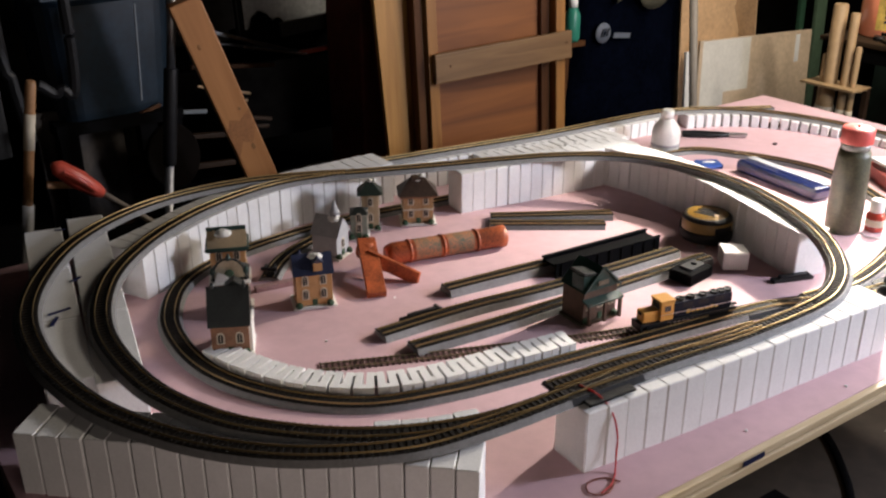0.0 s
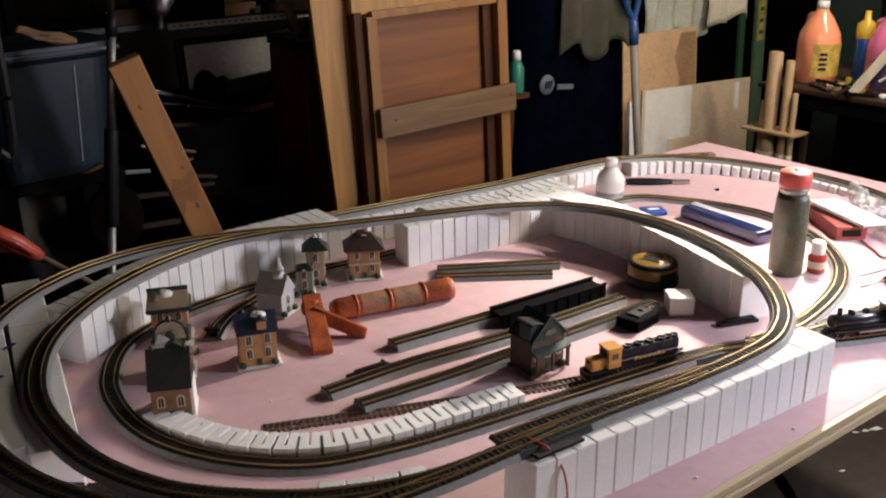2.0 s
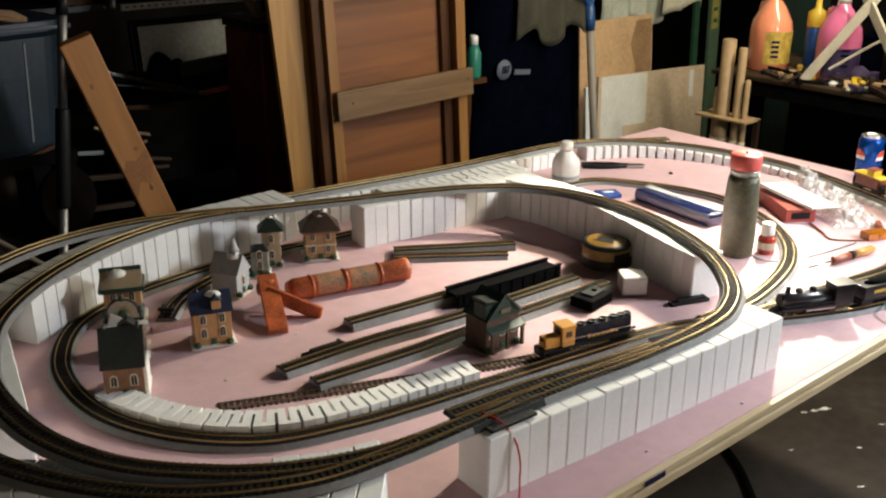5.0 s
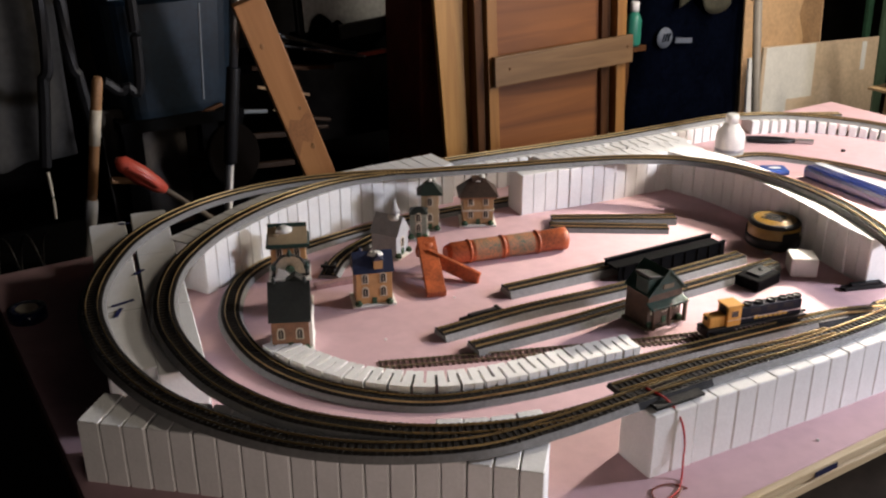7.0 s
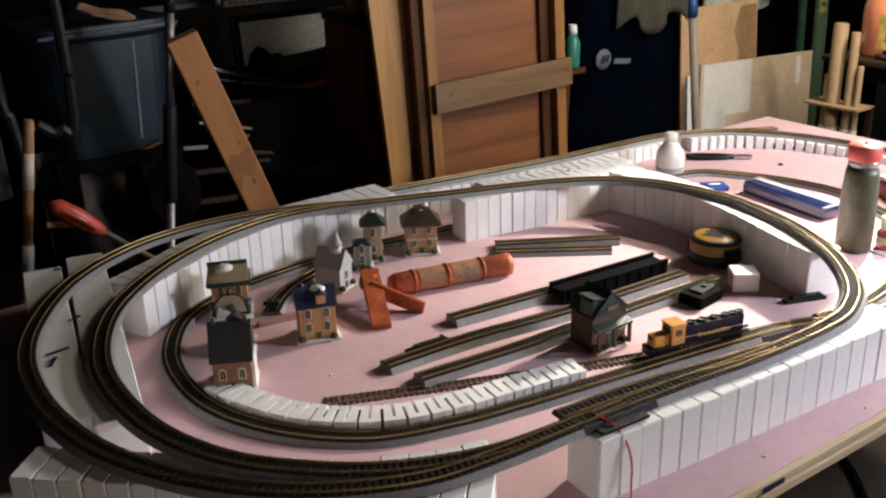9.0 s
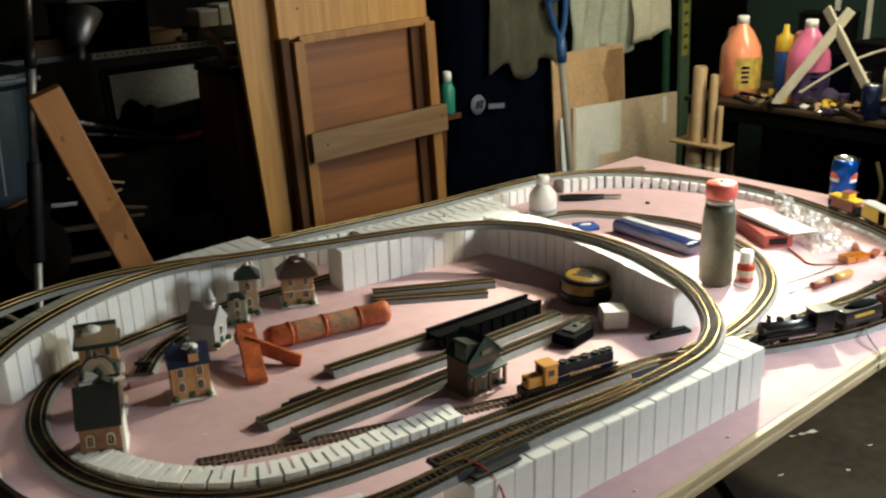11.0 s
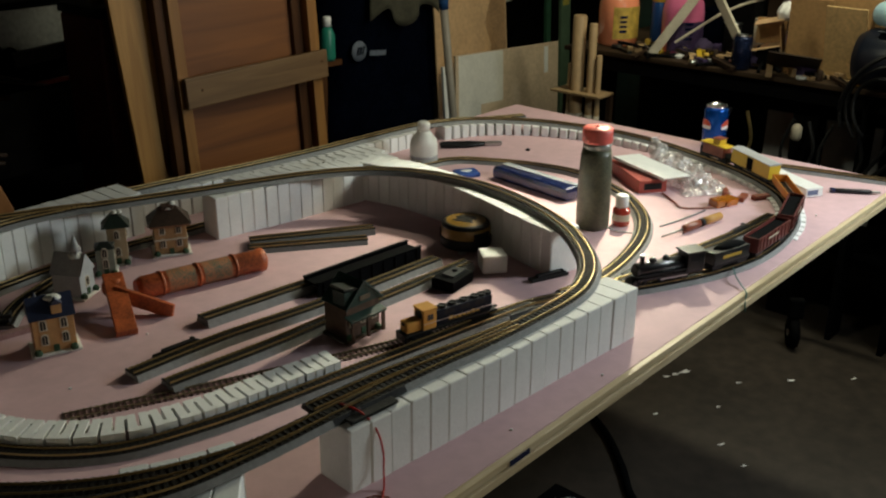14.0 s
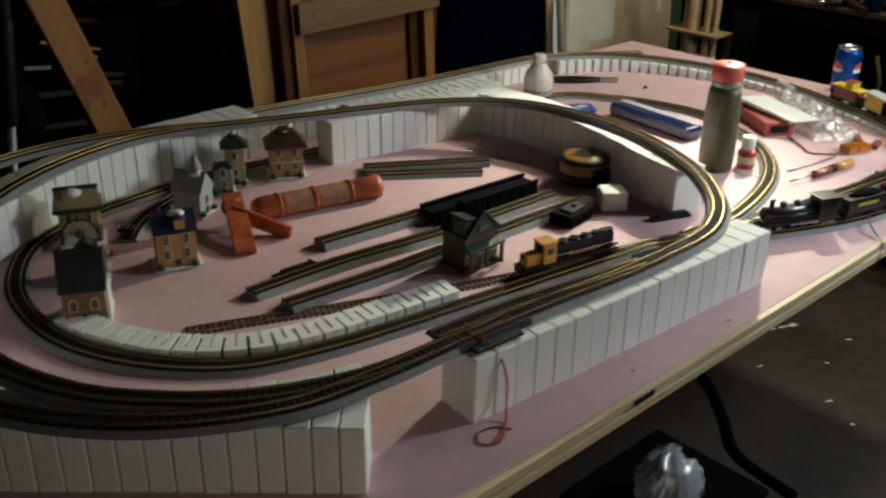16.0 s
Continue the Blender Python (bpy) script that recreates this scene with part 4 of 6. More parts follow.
def soda_can(x, y, z, body, label, turn, marks=(0,)):
    ob = tagged(empty("soda_can", pose(x, y, z, 0, 0, turn)), label, "soda can", "soda cans")
    part("body", lathe([(.026, 0), (.033, .008), (.033, .106), (.028, .116)], 36), body, ob)
    top = part("top", lathe([(.0285, .116), (.0285, .120), (.0265, .1205), (.025, .1175), (.002, .1175)], 36), ALU, ob)
    part("tab", box(.014, .024, .0015, pose(.004, 0, .1190), .0005), ALU, top)
    for mark, (a0, a1, m, r) in ((q, w) for q in marks for w in ((-.62, .62, WHITE_PAINT, .0334), (-.60, -.12, ROUND_RED, .0337), (.16, .60, CAN_BLUE, .0337))):
        bm = bmesh.new()
        rows = []
        for i in range(13):
            v = a0 + (a1 - a0) * i / 12
            half = math.sqrt(max(.62**2 - v**2, .0004)) * .98
            rows.append([bm.verts.new((r * math.cos(h + mark), r * math.sin(h + mark), .062 - v * .034)) for h in np.linspace(-half, half, 12)])
        for p, q in zip(rows, rows[1:]):
            for k in range(11):
                bm.faces.new((p[k], p[k + 1], q[k + 1], q[k]))
        bmesh.ops.recalc_face_normals(bm, faces=bm.faces[:])
        part("roundel", bm, m, ob)
    return ob


soda_can(2.415, .503, 0, CAN_BLUE, "blue soda can with red and white roundels", 205, (-.95, 1.15))

# wires and marks
RED_WIRE = mat("red_wire", (0.50, 0.02, 0.02), 0.35)
tagged(part("red_wire", tube([(.652, .135, .104), (.660, .104, .100), (.668, .085, .078), (.674, .080, .045), (.672, .078, .020), (.660, .066, .0025), (.638, .050, .002), (.615, .044, .002)], .0013), RED_WIRE), "thin red feeder wire hanging over the riser", "wire")
tagged(part("dark_wire", tube([(.650, .054, .0015), (.622, .040, .0015), (.602, .052, .0015), (.614, .070, .0015), (.640, .066, .0015), (.652, .048, .0015)], .0011), BROWN_PART), "thin dark wire looped on the foam", "wire")
tagged(part("teal_wire", tube([(1.615, .052, .012), (1.58, .030, .012), (1.56, .008, .006), (1.540, -.012, .0035), (1.532, -.0150, -.012), (1.538, -.0150, -.034)], .0015), mat("teal_wire", (0.05, 0.16, 0.15), 0.4)), "thin teal wire tied over the table edge", "wire")
roll = tagged(empty("blue_tape_roll", pose(.036, 1.0, 0)), "small roll of blue tape on the foam", "tape roll")
part("tape", lathe([(.019, 0), (.032, 0), (.032, .020), (.019, .020), (.018, .001)], 28), BLUE, roll)
part("core", lathe([(.0175, .0005), (.0185, .0005), (.0185, .0205), (.0175, .0205)], 28), TRIM, roll)
for k, (x, y, tn, ln) in enumerate(((.243, 1.118, -20, .02), (.232, 1.02, 20, .025), (.205, .88, 30, .022), (.150, .775, 10, .036), (.135, .745, 60, .03))):
    ob = tagged(part("blue_mark", box(ln, .006, .0008), mat("blue_ink", (0.01, 0.015, 0.09), 0.6)), "dark blue pen mark on white foam", "pen mark", "pen marks")
    ob.matrix_world = pose(x, y, .0922, 0, 0, tn)
tape_dark = tagged(part("dark_smudge", box(.045, .0008, .009), BLUE), "dark blue smudge on the table's front rail", "smudge")
tape_dark.matrix_world = pose(.845, -.0127, -.0128)
crumb = tagged(part("foam_crumb", lathe([(.0018, 0), (.0026, .0014), (.0012, .0028)], 7), WHITE), "white foam crumb on the pink sheet", "foam crumb", "foam crumbs")
crumb.matrix_world = pose(.88, .030, 0)
for x, y in ((.70, .672), (.52, .60), (1.10, .02), (2.05, .06), (1.9, .30)):
    copy_thing(crumb, pose(x, y, 0))

# ---- the train, standing on the far loop ----
TRAIN_LINE = glide(FAR, .005)
TRAIN_Z = BED + .0042


def on_line(back):
    """The pose on the outer line at a way back from its end, facing the end."""
    k = len(TRAIN_LINE) - 1 - round(back / .005)
    a, b = TRAIN_LINE[k - 6], TRAIN_LINE[k + 6]
    d = (b - a).normalized()
    return Matrix.Translation((a + b) / 2 + Vector((0, 0, TRAIN_Z))) @ d.to_track_quat("X", "Z").to_matrix().to_4x4()


MAROON = mat("maroon_paint", (0.115, 0.022, 0.018), 0.4, vary=0.25, scale=50)
CAR_YELLOW = mat("car_yellow", (0.62, 0.42, 0.03), 0.4, vary=0.12, scale=50)
CAR_ORANGE = mat("car_orange", (0.55, 0.20, 0.02), 0.4, vary=0.15, scale=50)
ENGINE_BLACK = mat("engine_black", (0.014, 0.014, 0.016), 0.3, vary=0.3, scale=50)
ROOF_GREY = mat("car_roof_grey", (0.42, 0.42, 0.42), 0.5, vary=0.1)


def car(name, back, length, label):
    ob = tagged(empty(name, on_line(back)), label, "model train car", "train on the far loop")
    part("frame", box(length, .028, .005, pose(0, 0, .010), .001), BLACK, ob)
    for x in (-length * .34, length * .34):
        truck(ob, x, .028)
    for x in (-1, 1):
        part("coupler", box(.010, .004, .003, pose(x * (length / 2 + .004), 0, .009)), BLACK, ob)
    return ob


engine = tagged(empty("steam_locomotive", on_line(.09)), "black steam model locomotive on the far loop", "model locomotive", "train on the far loop")
part("frame", box(.15, .024, .006, pose(0, 0, .010), .001), ENGINE_BLACK, engine)
part("boiler", lathe([(.010, -.030), (.0135, -.028), (.0135, .072), (.011, .076)], 20, pose(0, 0, .031, 0, 90, 0)), ENGINE_BLACK, engine)
part("cab", box(.040, .034, .036, pose(-.052, 0, .016), .002), ENGINE_BLACK, engine)
part("cab_roof", box(.046, .038, .003, pose(-.052, 0, .0522), .001), ENGINE_BLACK, engine)
part("chimney", lathe([(.005, 0), (.0045, .012), (.0065, .016)], 14, pose(.060, 0, .043)), ENGINE_BLACK, engine)
for x in (.036, .006):
    part("dome", lathe([(.007, 0), (.007, .006), (.003, .010)], 14, pose(x, 0, .042)), ENGINE_BLACK, engine)
part("cowcatcher", prism([(.074, .002), (.096, .002), (.078, .016)], .024, pose(0, -.012, 0), .001), ENGINE_BLACK, engine)
wheels(engine, (-.035, -.008, .019), .0085, .0085)
wheels(engine, (.055, .070))
for sy in (-1, 1):
    part("side_rod", box(.060, .0015, .003, pose(-.008, sy * .0115, .007)), STEEL, engine)
    part("running_board", box(.105, .006, .0015, pose(.020, sy * .0145, .022)), ENGINE_BLACK, engine)
tender = car("coal_tender", .235, .105, "black coal tender behind the steam engine")
part("tank", box(.100, .032, .026, pose(0, 0, .0152), .002), ENGINE_BLACK, tender)
part("coal", lathe([(.045, 0), (.03, .006), (.01, .009)], 10, pose(-.008, 0, .0412) @ Matrix.Diagonal((1, .32, 1, 1))), MATT_BLACK, tender)
for sy in (-1, 1):
    part("lettering_bar", box(.052, .0008, .006, pose(0, sy * .0163, .026)), GOLD, tender)
for back in (.380, .550):
    c = car("hopper_car", back, .155, "maroon open model hopper car")
    for sy in (-1, 1):
        s = part("side", box(.152, .002, .030, pose(0, sy * .016, .0152), .0005), MAROON, c)
        for k in range(9):
            part("rib", box(.0022, .0016, .028, pose(-.068 + .017 * k, sy * .0177, .016)), MAROON, s)
        part("lettering_bar", box(.050, .0006, .004, pose(.01, sy * .0190, .034)), TRIM, s)
    for sx in (-1, 1):
        part("end", box(.002, .032, .030, pose(sx * .0752, 0, .0152)), MAROON, c)
    part("load", box(.148, .029, .003, pose(0, 0, .036), .001), MATT_BLACK, c)
g = car("gondola_car", .718, .150, "orange open model gondola car")
for sy in (-1, 1):
    part("side", box(.147, .002, .018, pose(0, sy * .016, .0152), .0005), CAR_ORANGE, g)
for sx in (-1, 1):
    part("end", box(.002, .030, .018, pose(sx * .0725, 0, .0152)), CAR_ORANGE, g)
y = car("box_car", .885, .155, "yellow model box car with a grey roof")
part("body", box(.150, .033, .034, pose(0, 0, .0152), .001), CAR_YELLOW, y)
part("roof", prism([(-.0175, 0), (.0175, 0), (.0175, .002), (0, .006), (-.0175, .002)], .154, pose(.077, 0, .0494, 0, 0, 90)), ROOF_GREY, y)
for sy in (-1, 1):
    part("sliding_door", box(.022, .0014, .030, pose(0, sy * .0172, .0165)), MATT_BLACK, y, "dark sliding door")
cb = car("caboose", 1.025, .090, "brown and gold model caboose")
part("body", box(.070, .032, .026, pose(0, 0, .0152), .001), BROWN_PART, cb)
part("cupola", box(.022, .026, .014, pose(.006, 0, .0442), .001), CAR_YELLOW, cb)
part("roof", box(.088, .035, .003, pose(0, 0, .0413), .001), CAR_YELLOW, cb)
part("cupola_roof", box(.026, .030, .002, pose(.006, 0, .0582), .0006), BROWN_PART, cb)
for sx in (-1, 1):
    part("railing", box(.001, .030, .014, pose(sx * .043, 0, .0155)), BLACK, cb)

# ---- behind the table: wooden panel ----
panel = tagged(empty("plywood_crate_lid", pose(1.807, 1.80, FLOOR, -2.0, -1.5, 0)), "large pine-framed plywood panel leaning behind the table", "wooden panel")
PB = -FLOOR


def pp(name, x0, x1, y, z0, z1, thick, material, label=""):
    return part(name, box(x1 - x0, thick, z1 - z0, pose((x0 + x1) / 2 - 1.78, y - 1.80, z0 + PB), .003), material, panel, label)


part("back_board", box(.20, .02, 1.80, pose(1.535 - 1.78, .03, .03, 0, -2.4, 0), .003), PINE_PALE, panel)
pp("centre_sheet", 1.56, 2.05, 1.815, FLOOR + .15, .43, .012, LAUAN, "reddish plywood sheet")
pp("left_stile", 1.535, 1.572, 1.79, FLOOR, .425, .062, PINE)
pp("right_stile", 2.055, 2.095, 1.79, FLOOR, .425, .062, PINE)
# dark strip stands in for the frame's shadow on the back board
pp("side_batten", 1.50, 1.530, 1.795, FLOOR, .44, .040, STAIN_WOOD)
pp("inner_batten", 2.015, 2.052, 1.80, FLOOR + .15, .42, .020, STAIN_WOOD)
pp("brace", 1.545, 2.105, 1.745, .055, .147, .018, PINE_X, "grey-brown cross brace")
pp("top_board", 1.50, 2.085, 1.80, .432, .96, .030, PINE_PALE, "wide pale pine board")
pp("top_lip", 1.56, 2.08, 1.775, .415, .440, .016, PINE)
for x, z in ((1.575, .52), (1.58, .66), (2.03, .55), (1.60, .105), (2.08, .11)):
    part("nail", lathe([(.004, 0), (.003, .002)], 8, pose(x - 1.78, (1.736 if z < .2 else 1.785) - 1.80, z + PB, 90, 0, 0)), STAIN_WOOD, panel)

plank = tagged(empty("leaning_stud", pose(1.137, 1.62, FLOOR + .014, 0, -19.4, 0) @ pose(0, 0, 0, 0, 0, -9)), "golden pine stud with knots leaning behind the table", "stud")
part("timber", box(.078, .040, 1.285, None, .004), wood("stud_pine", (0.44, 0.200, 0.068), (0.30, 0.122, 0.036), "Z", 9), plank)
KNOT = mat("pine_knot", (0.27, 0.125, 0.040), 0.6, vary=0.4, scale=60)
for x, z, r in ((-.012, 1.17, .005), (.016, .985, .004), (.010, .875, .006)):
    part("knot", lathe([(r, 0), (r * .7, .0006)], 14, pose(x, -.0200, z, 90, 0, 0) @ Matrix.Diagonal((1, 1.5, 1, 1))), KNOT, plank)
# a darker patch across the front face
part("water_stain", prism([(-.036, .86), (-.010, .90), (.012, .885), (.036, .925), (.036, .975), (.004, .955), (-.020, .968), (-.036, .94)], .0006, pose(0, -.0203, 0)), mat("darker_pine", (0.31, 0.132, 0.045), 0.6, vary=0.3, scale=20), plank, "darker patch across the stud")

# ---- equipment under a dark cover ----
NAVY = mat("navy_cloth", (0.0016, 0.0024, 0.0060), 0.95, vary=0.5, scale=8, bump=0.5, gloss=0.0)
cover = tagged(empty("welder_cover", pose(2.56, 2.08, FLOOR)), "tall dark navy cloth cover with a pale round emblem", "cloth cover")
bm = bmesh.new()
rows = []
for i in range(24):
    zz = i / 23 * 1.55
    ring = []
    for k in range(40):
        a = 2 * math.pi * k / 40
        rx, ry = .30 - .04 * (zz / 1.55) ** 3, .17
        q = Vector((math.copysign(abs(math.cos(a)) ** .5, math.cos(a)) * rx, math.copysign(abs(math.sin(a)) ** .5, math.sin(a)) * ry, zz))
        q += Vector((math.cos(a), math.sin(a), 0)) * (noise.noise(Vector((math.cos(a) * 3, math.sin(a) * 3, zz * 3))) * .02)
        ring.append(bm.verts.new(q))
    rows.append(ring)
for p, q in zip(rows, rows[1:]):
    for k in range(40):
        bm.faces.new((p[k], p[(k + 1) % 40], q[(k + 1) % 40], q[k])).smooth = True
bm.faces.new(rows[-1])
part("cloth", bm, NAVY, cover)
EMBLEM = mat("pale_emblem", (0.105, 0.12, 0.155), 0.7, vary=0.3, scale=60)
emb = part("emblem", lathe([(.037, 0), (.036, .003), (.001, .003)], 32, pose(-.188, -.186, .918, 90, 0, 0)), EMBLEM, cover, "pale round emblem")
for k in range(3):
    part("emblem_bar", box(.007, .002, .030, pose(-.200 + .013 * k, -.1900, .904, 0, 18, 0)), NAVY, emb)
part("word_bar", box(.084, .002, .019, pose(-.094, -.188, .890, 0, 6, 0)), EMBLEM, emb)

JACKET = mat("olive_jacket", (0.050, 0.046, 0.028), 0.85, vary=0.3, scale=14, bump=0.5)


def drape(name, x0, x1, y, z0, z1, material, label, category, folds=9, seed=0.0, sag=.05):
    """A hanging cloth with folds and thickness."""
    bm = bmesh.new()
    n, m = 40, 24
    front = [[None] * (m + 1) for _ in range(n + 1)]
    for i in range(n + 1):
        for j in range(m + 1):
            u, v = i / n, j / m
            f = math.sin(u * folds * 3.1 + seed + .8 * math.sin(v * 3 + seed)) * .014 * (1.2 - v) + noise.noise(Vector((u * 4, v * 4, seed))) * .02
            low = z0 + sag * noise.noise(Vector((u * 3, seed, 0)))
            front[i][j] = bm.verts.new((x0 + (x1 - x0) * u, y + f, low + (z1 - low) * v))
    for i in range(n):
        for j in range(m):
            bm.faces.new((front[i][j], front[i + 1][j], front[i + 1][j + 1], front[i][j + 1])).smooth = True
    ob = part(name, bm, material)
    mod = ob.modifiers.new("thick", "SOLIDIFY")
    mod.thickness = .004
    return tagged(ob, label, category)


drape("olive_jacket", 2.42, 2.76, 1.865, .20, .80, JACKET, "olive cloth jacket hung over the dark cover", "jacket", 5, 1.0, .08)
drape("cream_cloth", 3.50, 3.78, 2.06, .20, .85, mat("cream_cotton", (0.62, 0.58, 0.46), 0.85, vary=0.15, scale=10, bump=0.4), "cream cotton cloth hanging on the wall", "cloth", 4, 6.0, .10)
drape("pale_cloth", 3.14, 3.56, 2.10, .16, .85, mat("pale_green_cloth", (0.44, 0.46, 0.38), 0.85, vary=0.2, scale=10, bump=0.4), "pale greenish cloth hanging on the wall", "cloth", 7, 2.0, .06)

# leaning boards
KRAFT = mat("kraft_board", (0.60, 0.39, 0.21), 0.75, vary=0.2, scale=8, bump=0.1)
# tan of the pale board where the shadow lies on it
KRAFT2 = mat("shaded_board", (0.60, 0.47, 0.33), 0.7, vary=0.2, scale=8, bump=0.1)


def sheet(name, x0, x1, y, z0, z1, tilt, material, label, category, thick=.008, lean=-4):
    ob = part(name, box(x1 - x0, thick, z1 - z0, None, .0015), material)
    ob.matrix_world = pose((x0 + x1) / 2, y, z0, lean, tilt, 0)
    return tagged(ob, label, category)


brd = tagged(empty("brown_board", pose(3.21, 2.00, FLOOR, -4, 0, 0)), "brown cardboard sheet with a painted shadow, leaning on the wall", "cardboard")
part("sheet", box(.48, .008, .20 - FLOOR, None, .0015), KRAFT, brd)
# outline of a cast shadow, painted on the sheet in darker kraft
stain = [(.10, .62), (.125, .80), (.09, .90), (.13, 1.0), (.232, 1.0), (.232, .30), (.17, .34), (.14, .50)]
part("damp_stain", prism(stain, .001, pose(0, -.0052, 0)), mat("shaded_kraft", (0.33, 0.20, 0.10), 0.7, vary=0.3, scale=14), brd, "shadow painted in darker kraft")
wsheet = tagged(empty("pale_board", pose(3.31, 1.90, FLOOR + .02, -4, 2.5, 0)), "pale grey board with its lit corner painted cream", "board")
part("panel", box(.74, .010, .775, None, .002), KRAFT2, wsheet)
# the stepped lit area is painted cream, the shadowed rest stays tan
part("white_patch", prism([(-.352, .232), (-.205, .232), (-.205, .553), (-.05, .553), (-.05, .772), (-.352, .772)], .002, pose(0, -.0052, 0)), mat("lit_cream", (0.74, 0.72, 0.66), 0.6, vary=0.12, scale=12), wsheet, "lit corner painted in cream")
part("tape_strip", box(.03, .002, .12, pose(.27, -.0062, .64)), WHITE_PAINT, wsheet)
sheet("white_strip", 2.895, 2.94, 1.90, FLOOR, -.045, 0, WHITE_PAINT, "narrow white strip leaning beside the boards", "strip", .012)
shovel = tagged(empty("long_handled_tool", pose(2.93, 1.85, FLOOR + .02, 0, -8, 0)), "long-handled tool with a blue grip and grey shaft", "shovel")
part("shaft", lathe([(.016, 0), (.016, 1.02)], 14), mat("grey_shaft", (0.28, 0.25, 0.21), 0.5), shovel)
GRIP = mat("blue_grip", (0.02, 0.07, 0.20), 0.35)
part("socket", lathe([(.018, 1.02), (.021, 1.05), (.019, 1.12)], 14), GRIP, shovel, "blue plastic socket")
fork = part("fork", tube([(0, 0, 1.11), (-.030, 0, 1.17), (-.052, 0, 1.27)], .012), GRIP, shovel)
part("fork", tube([(0, 0, 1.11), (.030, 0, 1.17), (.052, 0, 1.27)], .012), GRIP, shovel)
part("cross_grip", lathe([(.015, -.06), (.017, -.05), (.017, .05), (.015, .06)], 14, pose(0, 0, 1.275, 0, 90, 0)), GRIP, shovel)
gb = tagged(empty("green_bottle", pose(2.262, 1.94, .075)), "green bottle with a white cap behind the panel", "bottle")
part("body", lathe([(.025, 0), (.028, .01), (.028, .09), (.015, .12)], 20), mat("teal_plastic", (0.03, 0.20, 0.14), 0.35), gb)
part("cap", lathe([(.016, .12), (.016, .15), (.012, .155)], 16), WHITE_PAINT, gb)
gs = tagged(empty("bottle_shelf", pose(2.262, 1.96, .055)), "narrow dark wooden shelf holding a bottle", "shelf")
part("board", box(.10, .08, .0195), STAIN_WOOD, gs)
part("bracket", box(.03, .03, .0195 + .82 + .055 - .0195, pose(0, .02, -.055 + FLOOR)), STAIN_WOOD, gs)
GREEN_BAR = mat("green_slat", (0.030, 0.085, 0.048), 0.5, vary=0.3)
for k, (x, mt, w) in enumerate(((3.90, GREEN_BAR, .035), (4.045, mat("pale_green_slat", (0.10, 0.16, 0.10), 0.5, vary=0.3), .075))):
    ob = tagged(empty("wall_slat", pose(x, 2.12, FLOOR, 0, -3, 0)), ("narrow dark green slat", "pale green slat with a yellow label")[k] + " leaning in the corner", "slat", "corner slats")
    part("slat", box(w, .02, 1.55, None, .003), mt, ob)
    if k:
        part("label", box(.050, .002, .34, pose(-.005, -.0112, .90)), mat("yellow_label", (0.42, 0.37, 0.08), 0.5, vary=0.4, scale=30), ob, "yellow printed label")
        for q in range(5):
            part("print_bar", box(.030, .0012, .018, pose(-.005, -.0128, .93 + q * .055)), GREEN_BAR, ob)

GREEN_WALL = mat("dark_green_panel", (0.007, 0.026, 0.021), 0.6, vary=0.35, scale=6)
gw = tagged(empty("green_backboard", pose(4.02, .85, FLOOR)), "dark green board with white battens behind the bench", "board")
for k in range(4):
    part("board", box(.02, .4735, 1.75, pose(0, -.7125 + .475 * k, 0), .003), GREEN_WALL, gw)
for yy in (1.36, 1.22, 1.02):
    part("batten", box(.012, .022, 1.62, pose(-.0165, yy - .85, 0), .002), mat("batten_white", (0.60, 0.58, 0.52), 0.5, vary=0.15), gw, "narrow white batten")

# ---- work bench ----
BZ = .074
TOPWOOD = wood("bench_top", (0.052, 0.033, 0.019), (0.020, 0.012, 0.007), "Y", 10)
TOPWOOD.node_tree.nodes["Principled BSDF"].inputs["Specular IOR Level"].default_value = 0.2
bench = tagged(empty("work_bench", pose(3.45, .35, FLOOR)), "long dark wooden work bench with a cluttered top", "work bench")
part("top", box(.74, 2.345, .018, pose(.02, -.0275, BZ - FLOOR - .018), .003), TOPWOOD, bench)
# near-black parts below put the shade under the bench into their colour
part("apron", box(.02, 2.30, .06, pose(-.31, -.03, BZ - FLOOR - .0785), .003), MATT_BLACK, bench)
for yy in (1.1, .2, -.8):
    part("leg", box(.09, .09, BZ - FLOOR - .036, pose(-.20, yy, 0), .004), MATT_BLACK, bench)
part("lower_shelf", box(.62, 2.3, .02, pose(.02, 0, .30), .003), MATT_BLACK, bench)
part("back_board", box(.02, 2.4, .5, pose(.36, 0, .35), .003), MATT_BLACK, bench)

DARK_OAK = mat("dark_oak", (0.030, 0.017, 0.010), 0.6, vary=0.4, scale=20, gloss=0.2)
DOWEL = mat("dowel_wood", (0.40, 0.27, 0.14), 0.6, vary=0.2, scale=30)
for k, (yy, zz, r) in enumerate(((1.400, .200, .026), (1.338, .175, .016), (1.304, .060, .011), (1.430, .015, .012))):
    d = tagged(empty("wooden_dowel", pose(3.06, yy, FLOOR)), "upright pale wooden dowel standing by the bench", "dowel", "dowels by the bench")
    part("shaft", lathe([(r, 0), (r, zz - FLOOR), (r * .8, zz - FLOOR + .004)], 18), DOWEL, d)
    part("collar", lathe([(r * 1.15, .62), (r * 1.15, .65)], 18), TRIM, d)
lath = tagged(part("wood_lath", leg_bar((3.33, 1.13, BZ + .012), (3.45, .99, BZ + .012), .022, .014), DOWEL), "tan wooden lath lying on the bench", "lath")
rack = tagged(empty("dowel_rack", pose(3.06, 1.375, -.09)), "thin wooden rack shelf beside the bench", "rack")
part("shelf", box(.11, .22, .008), DOWEL, rack)
part("back_post", box(.02, .02, .735, pose(.045, .10, -.73)), DARK_OAK, rack)
